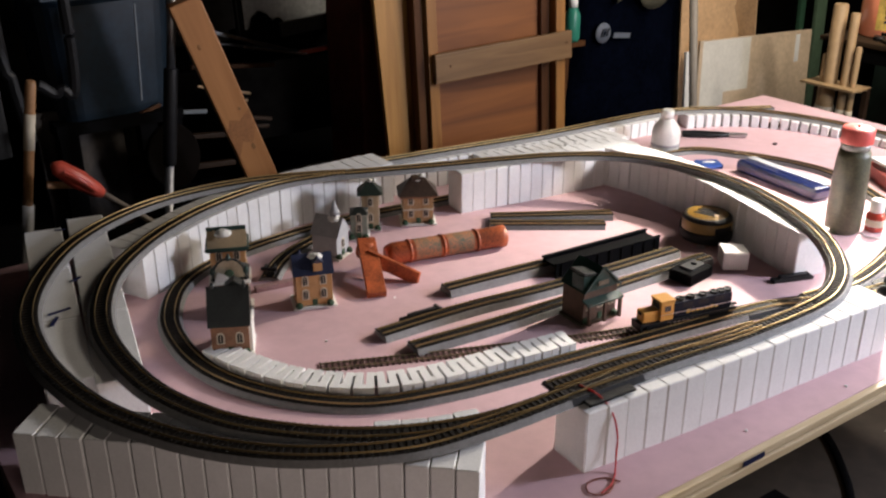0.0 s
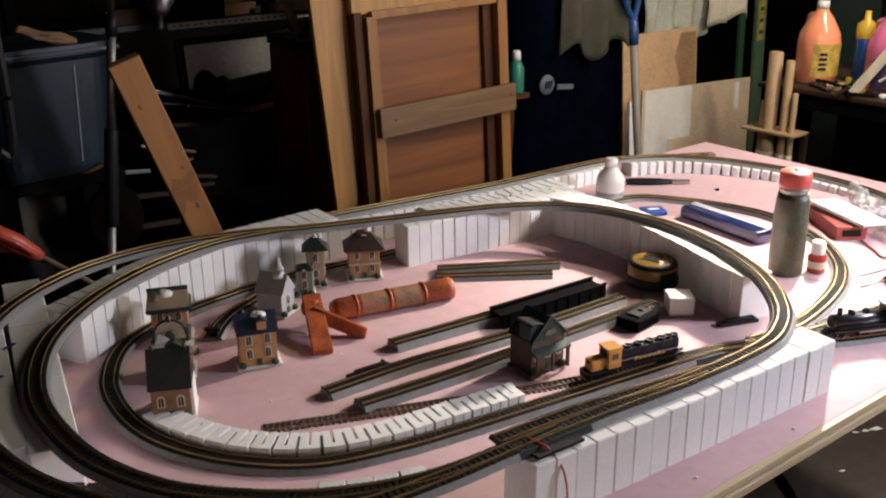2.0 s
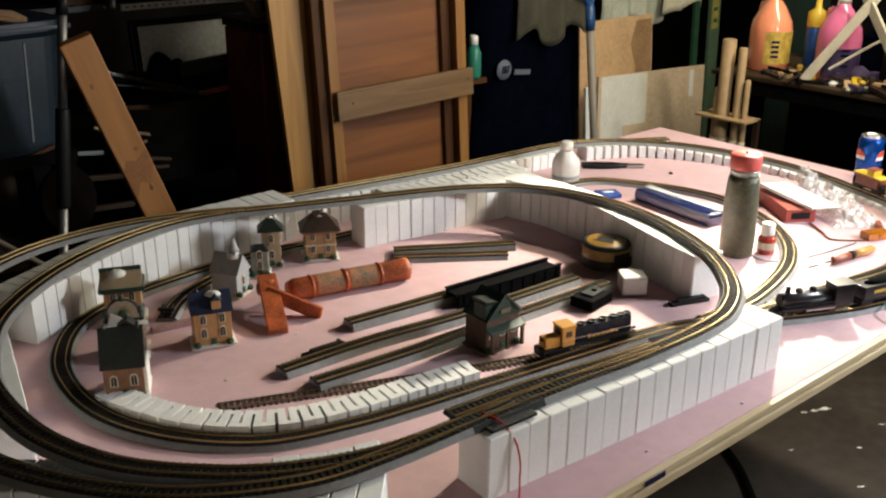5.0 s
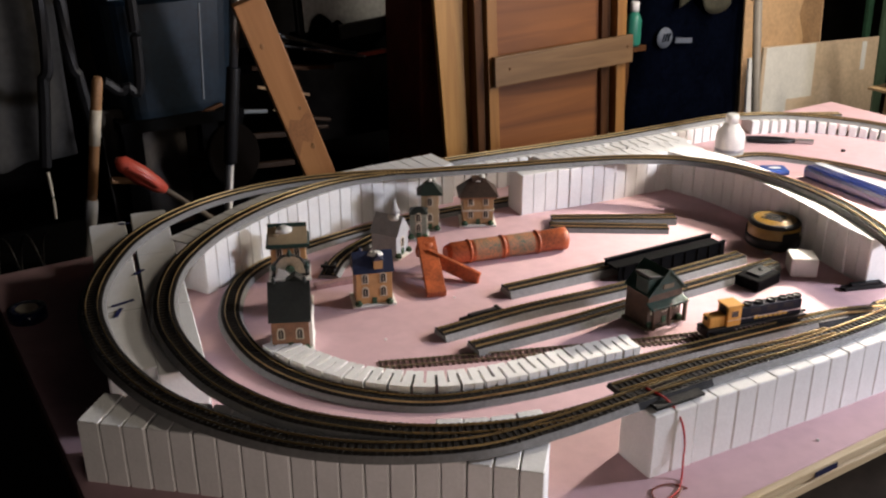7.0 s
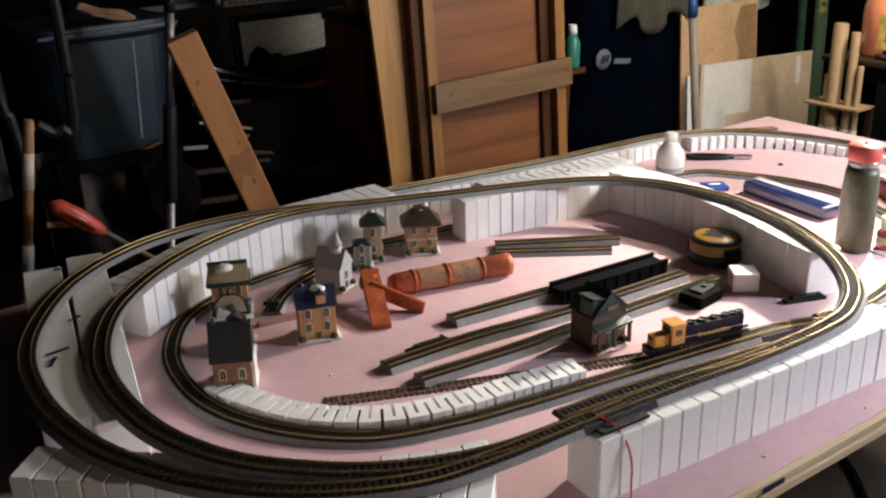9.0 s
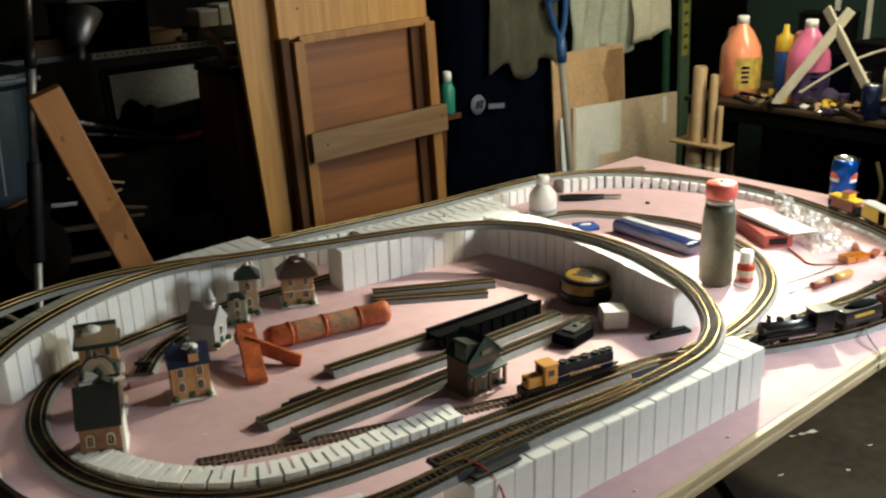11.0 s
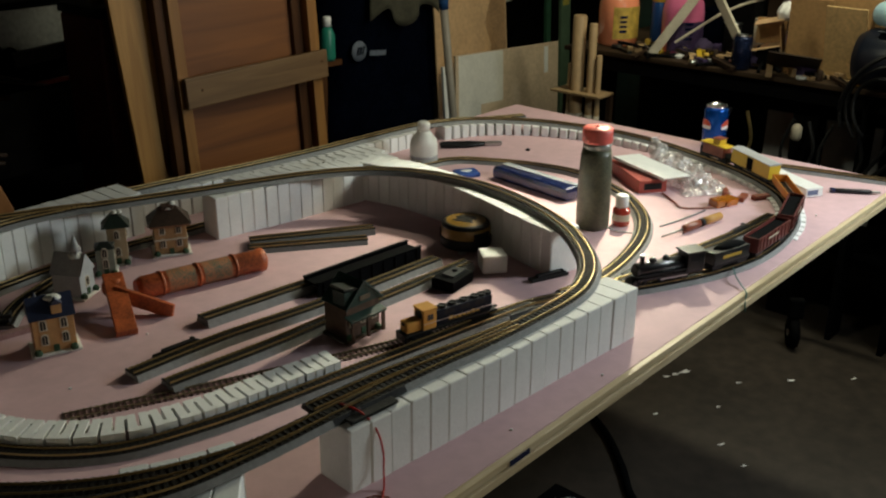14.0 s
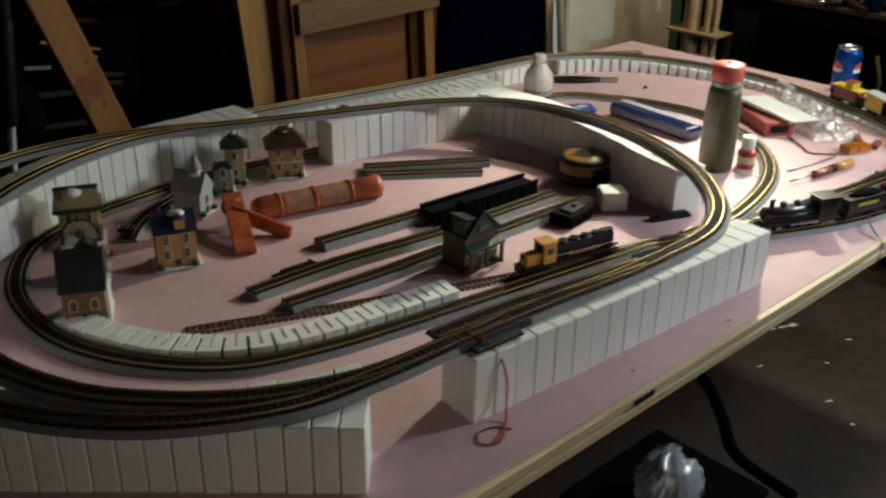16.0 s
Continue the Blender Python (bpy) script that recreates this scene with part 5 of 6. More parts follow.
part("front_post", box(.02, .02, .735, pose(.045, -.10, -.73)), DARK_OAK, rack)


def jug(x, y, colour, cap, label, turn):
    liquid = mat("jug_liquid", colour, 0.18, vary=0.08, scale=10, coat=0.6)
    ob = tagged(empty("fluid_jug", pose(x, y, BZ, 0, 0, turn)), label, "jug", "fluid jugs")
    part("body", lathe([(.070, 0), (.078, .006), (.078, .150), (.072, .185), (.045, .235), (.024, .262), (.020, .275)], 32), liquid, ob)
    part("cap", lathe([(.022, .272), (.022, .298), (.018, .300)], 20), cap, ob)
    part("handle", tube([(.045, 0, .245), (.085, 0, .235), (.092, 0, .19), (.075, 0, .15)], .011), liquid, ob)
    lb = bmesh.new()
    g2 = [[lb.verts.new((.0788 * math.cos(a), .0788 * math.sin(a), z)) for a in (np.linspace(2.4, 4.2, 14) if colour[2] < .3 else np.linspace(1.9, 4.9, 14))] for z in ((.030, .150) if colour[2] < .3 else (.012, .120))]
    for k in range(13):
        lb.faces.new((g2[0][k], g2[0][k + 1], g2[1][k + 1], g2[1][k]))
    lab = part("label", lb, mat("jug_label", (0.58, 0.40, 0.08) if colour[2] < .3 else (0.05, 0.03, 0.09), 0.5, vary=0.5, scale=40), ob)
    for k in range(4):
        a = 2.9
        part("print_bar", box(.0012, .028, .009, pose(.0795 * math.cos(a), .0795 * math.sin(a), .055 + k * .018, 0, 0, math.degrees(a))), BLUE, lab)
    return ob


jug(3.27, 1.362, (0.92, 0.33, 0.18), WHITE_PAINT, "gallon jug of orange fluid with a white cap", 60)
jug(3.29, 1.095, (0.74, 0.18, 0.36), WHITE_PAINT, "gallon jug of pink fluid with a purple label", 60)
yb = tagged(empty("yellow_cap_bottle", pose(3.33, 1.215, BZ)), "slim blue bottle with a yellow top", "bottle")
part("body", lathe([(.030, 0), (.033, .005), (.033, .17), (.020, .20)], 24), mat("royal_blue", (0.01, 0.06, 0.24), 0.3), yb)
part("top", lathe([(.033, .172), (.034, .175), (.034, .225), (.012, .24), (.010, .27)], 24), mat("yellow_plastic", (0.62, 0.42, 0.04), 0.35), yb)
nb = tagged(empty("nozzle_bottle", pose(3.36, 1.155, BZ)), "slim dark bottle with a long white nozzle", "bottle")
part("body", lathe([(.022, 0), (.024, .004), (.024, .15), (.012, .17)], 20), BLACK, nb)
part("nozzle", lathe([(.008, .17), (.006, .20), (.003, .27)], 12), WHITE_PAINT, nb)
for k, (x, yy, w, d, h, mt) in enumerate(((3.50, .93, .16, .14, .20, MATT_BLACK), (3.52, .76, .14, .16, .26, DARK_OAK), (3.45, 1.03, .10, .08, .14, NAVY), (3.62, 1.20, .12, .20, .28, MATT_BLACK))):
    bx = tagged(empty("shop_box", pose(x, yy, BZ, 0, 0, 7 * k - 8)), "dark dusty box at the back of the bench", "box", "dark bench boxes")
    part("body", box(w, d, h, None, .004), mt, bx)
    part("lid", box(w + .006, d + .006, .012, pose(0, 0, h + .0005), .003), mt, bx)
STICK = mat("pale_stick", (0.52, 0.47, 0.37), 0.6, vary=0.2, scale=20)
for k, (a, b) in enumerate((((3.12, 1.12, BZ + .01), (3.24, .93, .42)), ((3.16, .80, .16), (3.24, 1.02, .42)))):
    ob = tagged(part("pale_stick", leg_bar(a, b, .034, .012), STICK), "flat pale stick crossing another on the bench", "stick", "crossed sticks")
tagged(part("thin_stick", tube([(3.16, 1.05, .13), (3.25, .90, .25), (3.33, .76, .31)], .005), STICK), "thin pale rod over the bench clutter", "rod")
soda_can(3.13, .775, BZ, CAN_DARK, "dark soda can standing on the bench", 205, (2.9,))
CARD = mat("carton_brown", (0.40, 0.235, 0.095), 0.7, vary=0.25, scale=10, bump=0.15)
cbx = tagged(empty("open_carton", pose(3.27, .51, BZ, 0, 0, 4)), "open brown cardboard carton with torn flaps on the bench", "carton")
part("front_side", box(.008, .135, .245, pose(-.082, .066, .012, 0, -6, 9), .002), CARD, cbx)
# the lit half is painted paler than the shaded half beside it
part("front_flap", box(.008, .135, .235, pose(-.090, -.062, .010, 0, -10, -8), .002), mat("lit_carton", (0.62, 0.42, 0.19), 0.7, vary=0.3, scale=12, bump=0.2), cbx, "torn flap painted paler as if lit")
part("back_side", box(.008, .25, .24, pose(.10, 0, .004), .002), CARD, cbx)
for sd_ in (-1, 1):
    part("side_wall", box(.19, .008, .22, pose(0, sd_ * .130, .004), .002), CARD, cbx)
part("floor", box(.19, .25, .004), CARD, cbx)
part("lower_flap", box(.15, .17, .005, pose(-.165, .08, .055, 6, 26, 20), .002), DARK_OAK, cbx, "dark bent flap")
cb2 = tagged(empty("small_carton", pose(3.20, .715, BZ, 0, 0, 18)), "small open pale carton lying on its side", "carton")
for zz in (.078, .165):
    part("wall", box(.11, .10, .004, pose(0, 0, zz, -14, 0, 0), .001), KRAFT, cb2)
part("wall", box(.11, .004, .09, pose(0, -.052, .066, -10, 0, 0), .001), CARD, cb2)
part("back", box(.004, .10, .09, pose(.056, 0, .078), .001), CARD, cb2)
part("prop", box(.07, .07, .076, pose(.01, 0, 0), .004), MATT_BLACK, cb2)
bm = lathe([(.012, 0), (.034, .008), (.040, .030), (.026, .054), (.006, .062)], 22)
bmesh.ops.subdivide_edges(bm, edges=bm.edges[:], cuts=1)
for v in bm.verts:
    v.co += noise.noise_vector(v.co * 55) * .016
    v.co.z = max(v.co.z, 0)
paper = tagged(part("crumpled_paper", bm, WHITE_PAINT), "crumpled white paper on the small carton", "paper")
paper.matrix_world = pose(3.205, .655, BZ + .171)
pipe = tagged(empty("black_pipe", pose(3.28, .80, .325, 0, 0, -68)), "length of black plastic pipe over the bench", "pipe")
part("wall", lathe([(.020, 0), (.026, 0), (.026, .42), (.020, .42), (.020, .001)], 24, pose(0, 0, 0, 0, 78, 0)), BLACK, pipe)
pt = tagged(empty("paper_towel_roll", pose(3.19, .345, .302, 90, 0, -42)), "blue-white paper towel roll on a dark tank", "towel roll")
part("paper", lathe([(.016, 0), (.038, 0), (.039, .004), (.039, .126), (.038, .13), (.016, .13), (.0155, .001)], 28), mat("pale_blue_paper", (0.40, 0.60, 0.70), 0.85, vary=0.1, scale=30, bump=0.3), pt)
part("core", lathe([(.013, .001), (.0153, .001), (.0153, .129), (.013, .129)], 24), KRAFT, pt)
TANK = mat("tank_blue", (0.005, 0.008, 0.018), 0.35, vary=0.3, scale=12)
tank = tagged(empty("air_tank", pose(3.16, .235, FLOOR)), "dark blue air tank on a black stand", "tank")
part("shell", lathe([(.02, -.165), (.075, -.155), (.095, -.12), (.095, .12), (.075, .155), (.02, .165)], 32, pose(0, 0, .985, 90, 0, 0)), TANK, tank)
part("top_plate", box(.13, .18, .006, pose(0, 0, 1.076), .002), TANK, tank)
for yy in (-.09, .09):
    part("stand_leg", box(.10, .02, .90, pose(0, yy, 0), .003), MATT_BLACK, tank)
part("valve", lathe([(.010, 0), (.012, .01), (.006, .03)], 14, pose(-.096, -.03, .985, 0, -90, 0)), GOLD, tank)
tagged(part("bent_rod", tube([(3.02, .215, .20), (3.0, .20, .10), (2.99, .175, -.02)], .005), STEEL), "thin bent steel rod beside the tank", "rod")

sock = tagged(part("steel_socket", lathe([(.016, 0), (.017, .002), (.017, .022), (.012, .024), (.011, .006)], 18), STEEL), "shiny steel socket at the bench edge", "socket")
sock.matrix_world = pose(3.15, .505, BZ)
# bench litter: small tools and jars
random.seed(4)
litter = (("wrench", STEEL, "steel wrench in the bench clutter"), ("file_tool", BLACK, "dark file in the bench clutter"), ("wood_scrap", DOWEL, "pale wood scrap on the bench"), ("rag", mat("rag_purple", (0.06, 0.04, 0.10), 0.9, vary=0.4, scale=30), "dark crumpled rag on the bench"),
          ("red_tool", RED_CAP, "red-handled tool on the bench"), ("brass_fitting", GOLD, "brass fitting on the bench"), ("dark_tin", MATT_BLACK, "dark little tin in the bench clutter"), ("spool", DARK_OAK, "old wooden spool in the bench clutter"), ("purple_box", mat("dusty_purple", (0.05, 0.03, 0.09), 0.6, vary=0.4), "small purple box in the clutter"))
for k in range(84):
    name, mt, lb = litter[k % 9]
    x, y = random.uniform(3.12, 3.5), random.uniform(.34, 1.28)
    sx, sy, sz = (random.uniform(.03, .12), random.uniform(.012, .03), random.uniform(.008, .03))
    if name == "rag":
        bm = lathe([(.02, 0), (.045, .01), (.04, .04), (.015, .055)], 14)
        for v in bm.verts:
            v.co += noise.noise_vector(v.co * 40 + Vector((k, 0, 0))) * .012
            v.co.z = max(v.co.z, 0)
    elif name in ("wrench", "file_tool", "red_tool"):
        bm = join(box(sx, sy * .6, sz * .5, None, .002), lathe([(sy * .7, 0), (sy * .8, .003), (sy * .7, sz * .7)], 12, pose(sx / 2, 0, 0)))
    elif name in ("brass_fitting", "spool"):
        bm = lathe([(.012, 0), (.014, .004), (.010, .012), (.012, .03), (.008, .034)], 12)
    else:
        bm = box(sx, sy, sz, None, .002)
    ob = tagged(part(name, bm, mt), lb, name.replace("_", " "), "bench clutter")
    ob.matrix_world = pose(x, y, BZ, 0, 0, random.uniform(0, 180))
for k, (x, y, r, h, mt) in enumerate(((3.42, .95, .035, .11, BLACK), (3.45, .86, .03, .13, TRIM), (3.40, .70, .04, .10, STEEL), (3.5, 1.0, .05, .20, MATT_BLACK), (3.52, .66, .06, .26, mat("rust_can", (0.55, 0.12, 0.04), 0.4, vary=0.3, scale=20)), (3.5, .40, .07, .30, MATT_BLACK))):
    ob = tagged(empty("tin_can", pose(x, y, BZ)), "old tin can among the bench clutter", "tin can", "bench clutter")
    part("wall", lathe([(r, 0), (r, h), (r * .9, h + .004)], 20), mt, ob)
    part("rim", lathe([(r * 1.04, h - .004), (r * 1.04, h + .002)], 20), STEEL, ob)

# a tangle of rods, offcuts and wires along the bench
heap = (("offcut", DOWEL, "pale wood offcut in the bench tangle"), ("metal_rod", STEEL, "short steel rod in the bench tangle"), ("rubber_tube", MATT_BLACK, "black rubber tube in the bench tangle"),
        ("dark_stick", DARK_OAK, "dark stick in the bench tangle"), ("yellow_tag", CAR_YELLOW, "small yellow tag in the bench tangle"), ("white_puck", WHITE_PAINT, "little white plastic puck in the tangle"))
for k in range(66):
    name, mt, lb = heap[(0, 1, 2, 3, 2, 3, 4, 2, 5, 3, 0)[k % 11]]
    x, y, a = random.uniform(3.11, 3.34), random.uniform(.42, 1.27), random.uniform(0, math.pi)
    ln = random.uniform(.05, .15)
    lift = random.uniform(0, .05)
    if name in ("rubber_tube", "metal_rod"):
        r = .003 + .003 * (name == "rubber_tube")
        dx, dy = math.cos(a) * ln / 2, math.sin(a) * ln / 2
        bm = tube([(-dx, -dy, r), (0, .01, r + lift * .6), (dx, dy, r + lift)], r)
    elif name == "white_puck":
        bm = lathe([(.018, 0), (.019, .008), (.016, .010)], 16)
    else:
        bm = box(ln, random.uniform(.012, .024), random.uniform(.006, .016), pose(0, 0, 0, 0, -math.degrees(math.atan2(lift, ln)) * .5, math.degrees(a)), .0015)
        low = min(v.co.z for v in bm.verts)
        bm.transform(Matrix.Translation((0, 0, -low)))
    ob = tagged(part(name, bm, mt), lb, name.replace("_", " "), "bench tangle")
    ob.matrix_world = pose(x, y, BZ)

# under the bench: white panel and hanging cords
pn = tagged(part("dusty_board", box(.012, .43, .20, None, .003), mat("greyish_white", (0.42, 0.42, 0.43), 0.6, vary=0.2, scale=8)), "greyish white board propped under the bench", "board")
pn.matrix_world = pose(3.46, .575, FLOOR + .3205, 0, 0, 0)
pn.scale = (1, 1, 1.85)
CABLE = mat("black_cable", (0.012, 0.012, 0.012), 0.45)
YCABLE = mat("old_yellow_cable", (0.16, 0.11, 0.03), 0.5, vary=0.3)
for k, (y0, mt) in enumerate(((.78, CABLE), (.72, YCABLE), (.55, CABLE), (.50, CABLE), (.42, CABLE), (.34, CABLE))):
    pts = [(3.11, y0, -.06), (3.10, y0 + .03 * (-1) ** k, -.16), (3.11, y0 + .01, -.28), (3.12, y0 - .05, -.36), (3.13, y0 - .08, -.26)]
    tagged(part("hanging_cable", tube(pts, .006), mt), "cable loop hanging under the bench edge", "cable", "hanging cables")
plug = tagged(part("white_plug", lathe([(.012, 0), (.018, .01), (.018, .045), (.008, .055)], 14), TRIM), "pale plug hanging under the bench", "plug")
plug.matrix_world = pose(3.09, .53, -.125)
for k in range(3):
    r = .085 + .034 * k
    pts = [(3.03 + .012 * math.sin(3 * a + k), .255 - .02 * k + r * math.cos(a) * (1 + .12 * math.sin(2 * a + k)), .03 + 1.2 * r * math.sin(a)) for a in np.linspace(-1.0 + .3 * k, 3.3 + .3 * k, 16)]
    pts.append((3.05, .40 + .05 * k, -.40))
    tagged(part("coiled_hose", tube(pts, .0065, 8, .02), BLACK), "glossy black hose coiled beside the bench", "hose", "coiled hoses")
part_box = tagged(empty("dark_machine", pose(3.35, -.15, FLOOR)), "dark shop machine beyond the bench end", "machine")
part("cabinet", box(.5, .5, .75, None, .02), MATT_BLACK, part_box)
part("dial", lathe([(.04, 0), (.04, .01)], 20, pose(-.251, .05, .55, 0, -90, 0)), BLACK, part_box)
part("lever", tube([(-.26, 0, .6), (-.34, -.02, .70), (-.36, -.02, .82)], .006), STEEL, part_box)
fb = tagged(empty("floor_bin", pose(3.42, .02, FLOOR)), "dark bin with a white rim on the floor", "bin")
part("body", lathe([(.09, 0), (.11, .01), (.12, .28)], 28), BLACK, fb)
part("rim", lathe([(.120, .27), (.126, .275), (.126, .292), (.115, .295)], 28), WHITE_PAINT, fb)

# floor: paint spots, rags and hose
for k, (x, y, r) in enumerate(((2.332, .695, .016), (2.388, .66, .016), (2.50, .615, .012), (2.535, .60, .014), (2.572, .585, .022), (2.275, .523, .010), (2.257, .296, .012), (2.62, .42, .010), (2.75, .30, .014), (2.44, .40, .008), (2.20, .20, .010), (2.9, .15, .012))):
    bm = bmesh.new()
    ring = [bm.verts.new((.6 * r * (1 + .45 * math.sin(3 * a + k)) * math.cos(a) * 1.5, .6 * r * (1 + .4 * math.cos(2 * a + k)) * math.sin(a) * .6, .0012)) for a in np.linspace(0, 2 * math.pi, 16)[:-1]]
    bm.faces.new(ring)
    ob = tagged(part("paint_spot", bm, WHITE_PAINT), "dried white paint spot on the dark floor", "paint spot", "paint spots")
    ob.matrix_world = pose(x, y, FLOOR, 0, 0, -30)
tagged(part("floor_hose", tube([(2.15, .70, FLOOR + .011), (2.06, .56, FLOOR + .011), (1.95, .44, FLOOR + .011), (1.84, .33, FLOOR + .011), (1.80, .15, FLOOR + .011)], .011, 10, .02), MATT_BLACK), "black hose lying on the floor under the table", "hose")
FILM_BAG = mat("milky_film", (0.66, 0.69, 0.71), 0.14, 0.25, vary=0.3, scale=20, bump=0.4, coat=0.8)
FILM_BAG.node_tree.nodes["Principled BSDF"].inputs["Alpha"].default_value = 0.7
bm = lathe([(.03, 0), (.09, .03), (.10, .10), (.06, .17), (.015, .20)], 26)
bmesh.ops.subdivide_edges(bm, edges=bm.edges[:], cuts=4)
for v in bm.verts:
    ridge = abs(noise.noise(v.co * 30)) * .030 - abs(noise.noise(v.co * 75 + Vector((4, 0, 0)))) * .014
    v.co += noise.noise_vector(v.co * 18) * .026 + v.co.normalized() * ridge
    v.co.z = max(v.co.z, 0)
trash = tagged(part("milky_bag", bm, FILM_BAG), "crumpled milky plastic bag on a box below the table", "plastic bag")
trash.matrix_world = pose(1.42, .27, -.70) @ Matrix.Scale(.72, 4)
tb = tagged(empty("dark_box", pose(1.46, .30, FLOOR)), "low dark box on the floor under the table", "box")
part("body", box(.36, .30, .098, None, .006), MATT_BLACK, tb)
part("lid", box(.368, .308, .0215, pose(0, 0, .0985), .005), MATT_BLACK, tb)
cw = tagged(empty("caster_wheel", pose(2.98, .40, FLOOR, 0, 0, 35)), "black caster wheel of a shop machine", "caster")
part("tyre", lathe([(.030, -.016), (.052, -.014), (.055, 0), (.052, .014), (.030, .016)], 24, pose(0, 0, .0555, 90, 0, 0)), MATT_BLACK, cw)
part("hub", lathe([(.012, -.018), (.014, 0), (.012, .018)], 14, pose(0, 0, .0555, 90, 0, 0)), STEEL, cw)
part("fork", box(.030, .050, .07, pose(0, 0, .112), .004), MATT_BLACK, cw)

# ---- left background ----
SHELF_PALE = mat("pale_grey", (0.16, 0.18, 0.20), 0.5, vary=0.2, scale=20)
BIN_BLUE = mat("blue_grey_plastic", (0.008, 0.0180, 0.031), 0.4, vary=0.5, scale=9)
tub = tagged(empty("blue_storage_tub", pose(.605, 2.02, .075, 0, 0, 6)), "blue-grey plastic storage tub on a stand", "storage tub")
bm = bmesh.new()
lev = []
for zz, s in ((0, .84), (.02, .86), (.30, .97), (.315, 1.05), (.34, 1.05), (.342, .98)):
    lev.append([bm.verts.new((math.copysign(abs(math.cos(a)) ** .45, math.cos(a)) * .185 * s, math.copysign(abs(math.sin(a)) ** .45, math.sin(a)) * .14 * s, zz)) for a in np.linspace(0, 2 * math.pi, 33)[:-1]])
for p, q in zip(lev, lev[1:]):
    for k in range(32):
        bm.faces.new((p[k], p[(k + 1) % 32], q[(k + 1) % 32], q[k]))
bm.faces.new(lev[0][::-1])
bm.faces.new(lev[-1])
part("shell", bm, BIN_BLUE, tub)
# thin pale strip stands in for a highlight streak on the tub
part("rib", leg_bar((.055, -.1200, .03), (.062, -.1345, .29), .004, .006), SHELF_PALE, tub, "raised pale strip drawn as a highlight")
part("lid_edge", box(.37, .012, .012, pose(0, -.146, .318), .003), BIN_BLUE, tub)
stand = tagged(empty("tub_stand", pose(.605, 2.02, FLOOR)), "dark wooden stand below the storage tub", "stand")
# near black instead of wood, with the gloom below the tub in the colour
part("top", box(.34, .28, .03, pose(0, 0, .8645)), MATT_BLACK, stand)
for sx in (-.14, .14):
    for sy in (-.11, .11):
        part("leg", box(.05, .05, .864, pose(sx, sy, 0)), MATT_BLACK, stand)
drape("grey_sheet", -.02, .34, 2.0, -.02, .85, mat("grey_cloth", (0.060, 0.056, 0.050), 0.9, vary=0.3, scale=8, bump=0.4), "grey cloth sheet hanging in the dark corner", "cloth", 6, 3.0, .05)
drape("dark_cloth", .40, .62, 1.94, -.22, .10, mat("taupe_cloth", (0.05, 0.042, 0.036), 0.9, vary=0.3, scale=8, bump=0.4), "taupe cloth hanging below the tub", "cloth", 4, 5.0, .05)
for k, pts in enumerate((((.26, 1.72, 1.8), (.255, 1.70, .44), (.235, 1.70, .24), (.21, 1.70, .05)), ((.30, 1.72, 1.8), (.30, 1.70, .43), (.315, 1.70, .25), (.335, 1.70, .10)), ((.42, 1.75, 1.8), (.47, 1.75, .35), (.43, 1.75, .20), (.38, 1.75, .22)))):
    tagged(part("black_strap", tube(pts, .014), BLACK), "black strap hanging in the dark corner", "strap", "black straps")
tagged(part("pale_string", tube([(.22, 1.75, .02), (.222, 1.75, -.05), (.22, 1.75, -.10)], .004), TRIM), "short pale string end hanging down", "string")
handle = tagged(empty("tool_pole", pose(.247, 1.5, -.075, 0, 10.5, 0)), "upright wooden tool pole with a grey sleeve", "tool pole")
HANDLE_WOOD = mat("handle_wood", (0.36, 0.19, 0.085), 0.5, vary=0.3, scale=30)
part("sleeve", lathe([(.014, -.70), (.014, .095)], 14), mat("grey_sleeve", (0.26, 0.25, 0.24), 0.5), handle)
part("shaft", lathe([(.011, .095), (.012, .36), (.009, .372)], 14), HANDLE_WOOD, handle)
part("tape_band", lathe([(.0125, .22), (.0125, .30)], 14), TRIM, handle)
CORAL = mat("coral_plastic", (0.50, 0.075, 0.045), 0.4, vary=0.2, scale=30)
clampy = tagged(empty("red_handled_tool", pose(.37, 1.40, .075, 0, 42, 0)), "coral red handled tool with a wooden shaft", "hand tool")
part("grip", lathe([(.006, -.085), (.018, -.07), (.022, -.02), (.016, .03), (.010, .045)], 16, pose(0, 0, 0, 0, 90, 0)), CORAL, clampy)
part("finger_loop", tube([(-.06, -.018, 0), (-.02, -.026, .004), (.02, -.016, 0)], .006), CORAL, clampy)
part("shaft", lathe([(.007, .04), (.007, .30)], 12, pose(0, 0, 0, 0, 90, 0)), mat("grey_stick", (0.24, 0.20, 0.16), 0.6), clampy)
peg = tagged(part("short_stick", tube([(.295, 1.42, .082), (.35, 1.42, .070)], .008), HANDLE_WOOD), "short wooden stick in the corner", "stick")
POLE = mat("dull_aluminium", (0.40, 0.40, 0.41), 0.5, 1.0, vary=0.15)
stand_pole = tagged(empty("light_stand", pose(.536, 1.65, FLOOR)), "silver light stand pole with a black grip", "light stand")
part("lower_tube", lathe([(.011, 0), (.011, .83)], 16, pose(0, 0, 0, 0, 7.4, 0)), POLE, stand_pole)
part("grip", lathe([(.0165, .825), (.0175, .83), (.0175, 1.065), (.0165, 1.07)], 16, pose(0, 0, 0, 0, 7.4, 0)), BLACK, stand_pole)
part("upper_tube", lathe([(.011, 1.07), (.011, 1.29)], 16, pose(0, 0, 0, 0, 7.4, 0)), POLE, stand_pole)
part("collar", lathe([(.014, 1.29), (.014, 1.34)], 16, pose(0, 0, 0, 0, 7.4, 0)), BLACK, stand_pole)
part("rod", lathe([(.008, 1.34), (.008, 1.62)], 12, pose(0, 0, 0, 0, 7.4, 0)), STEEL, stand_pole)
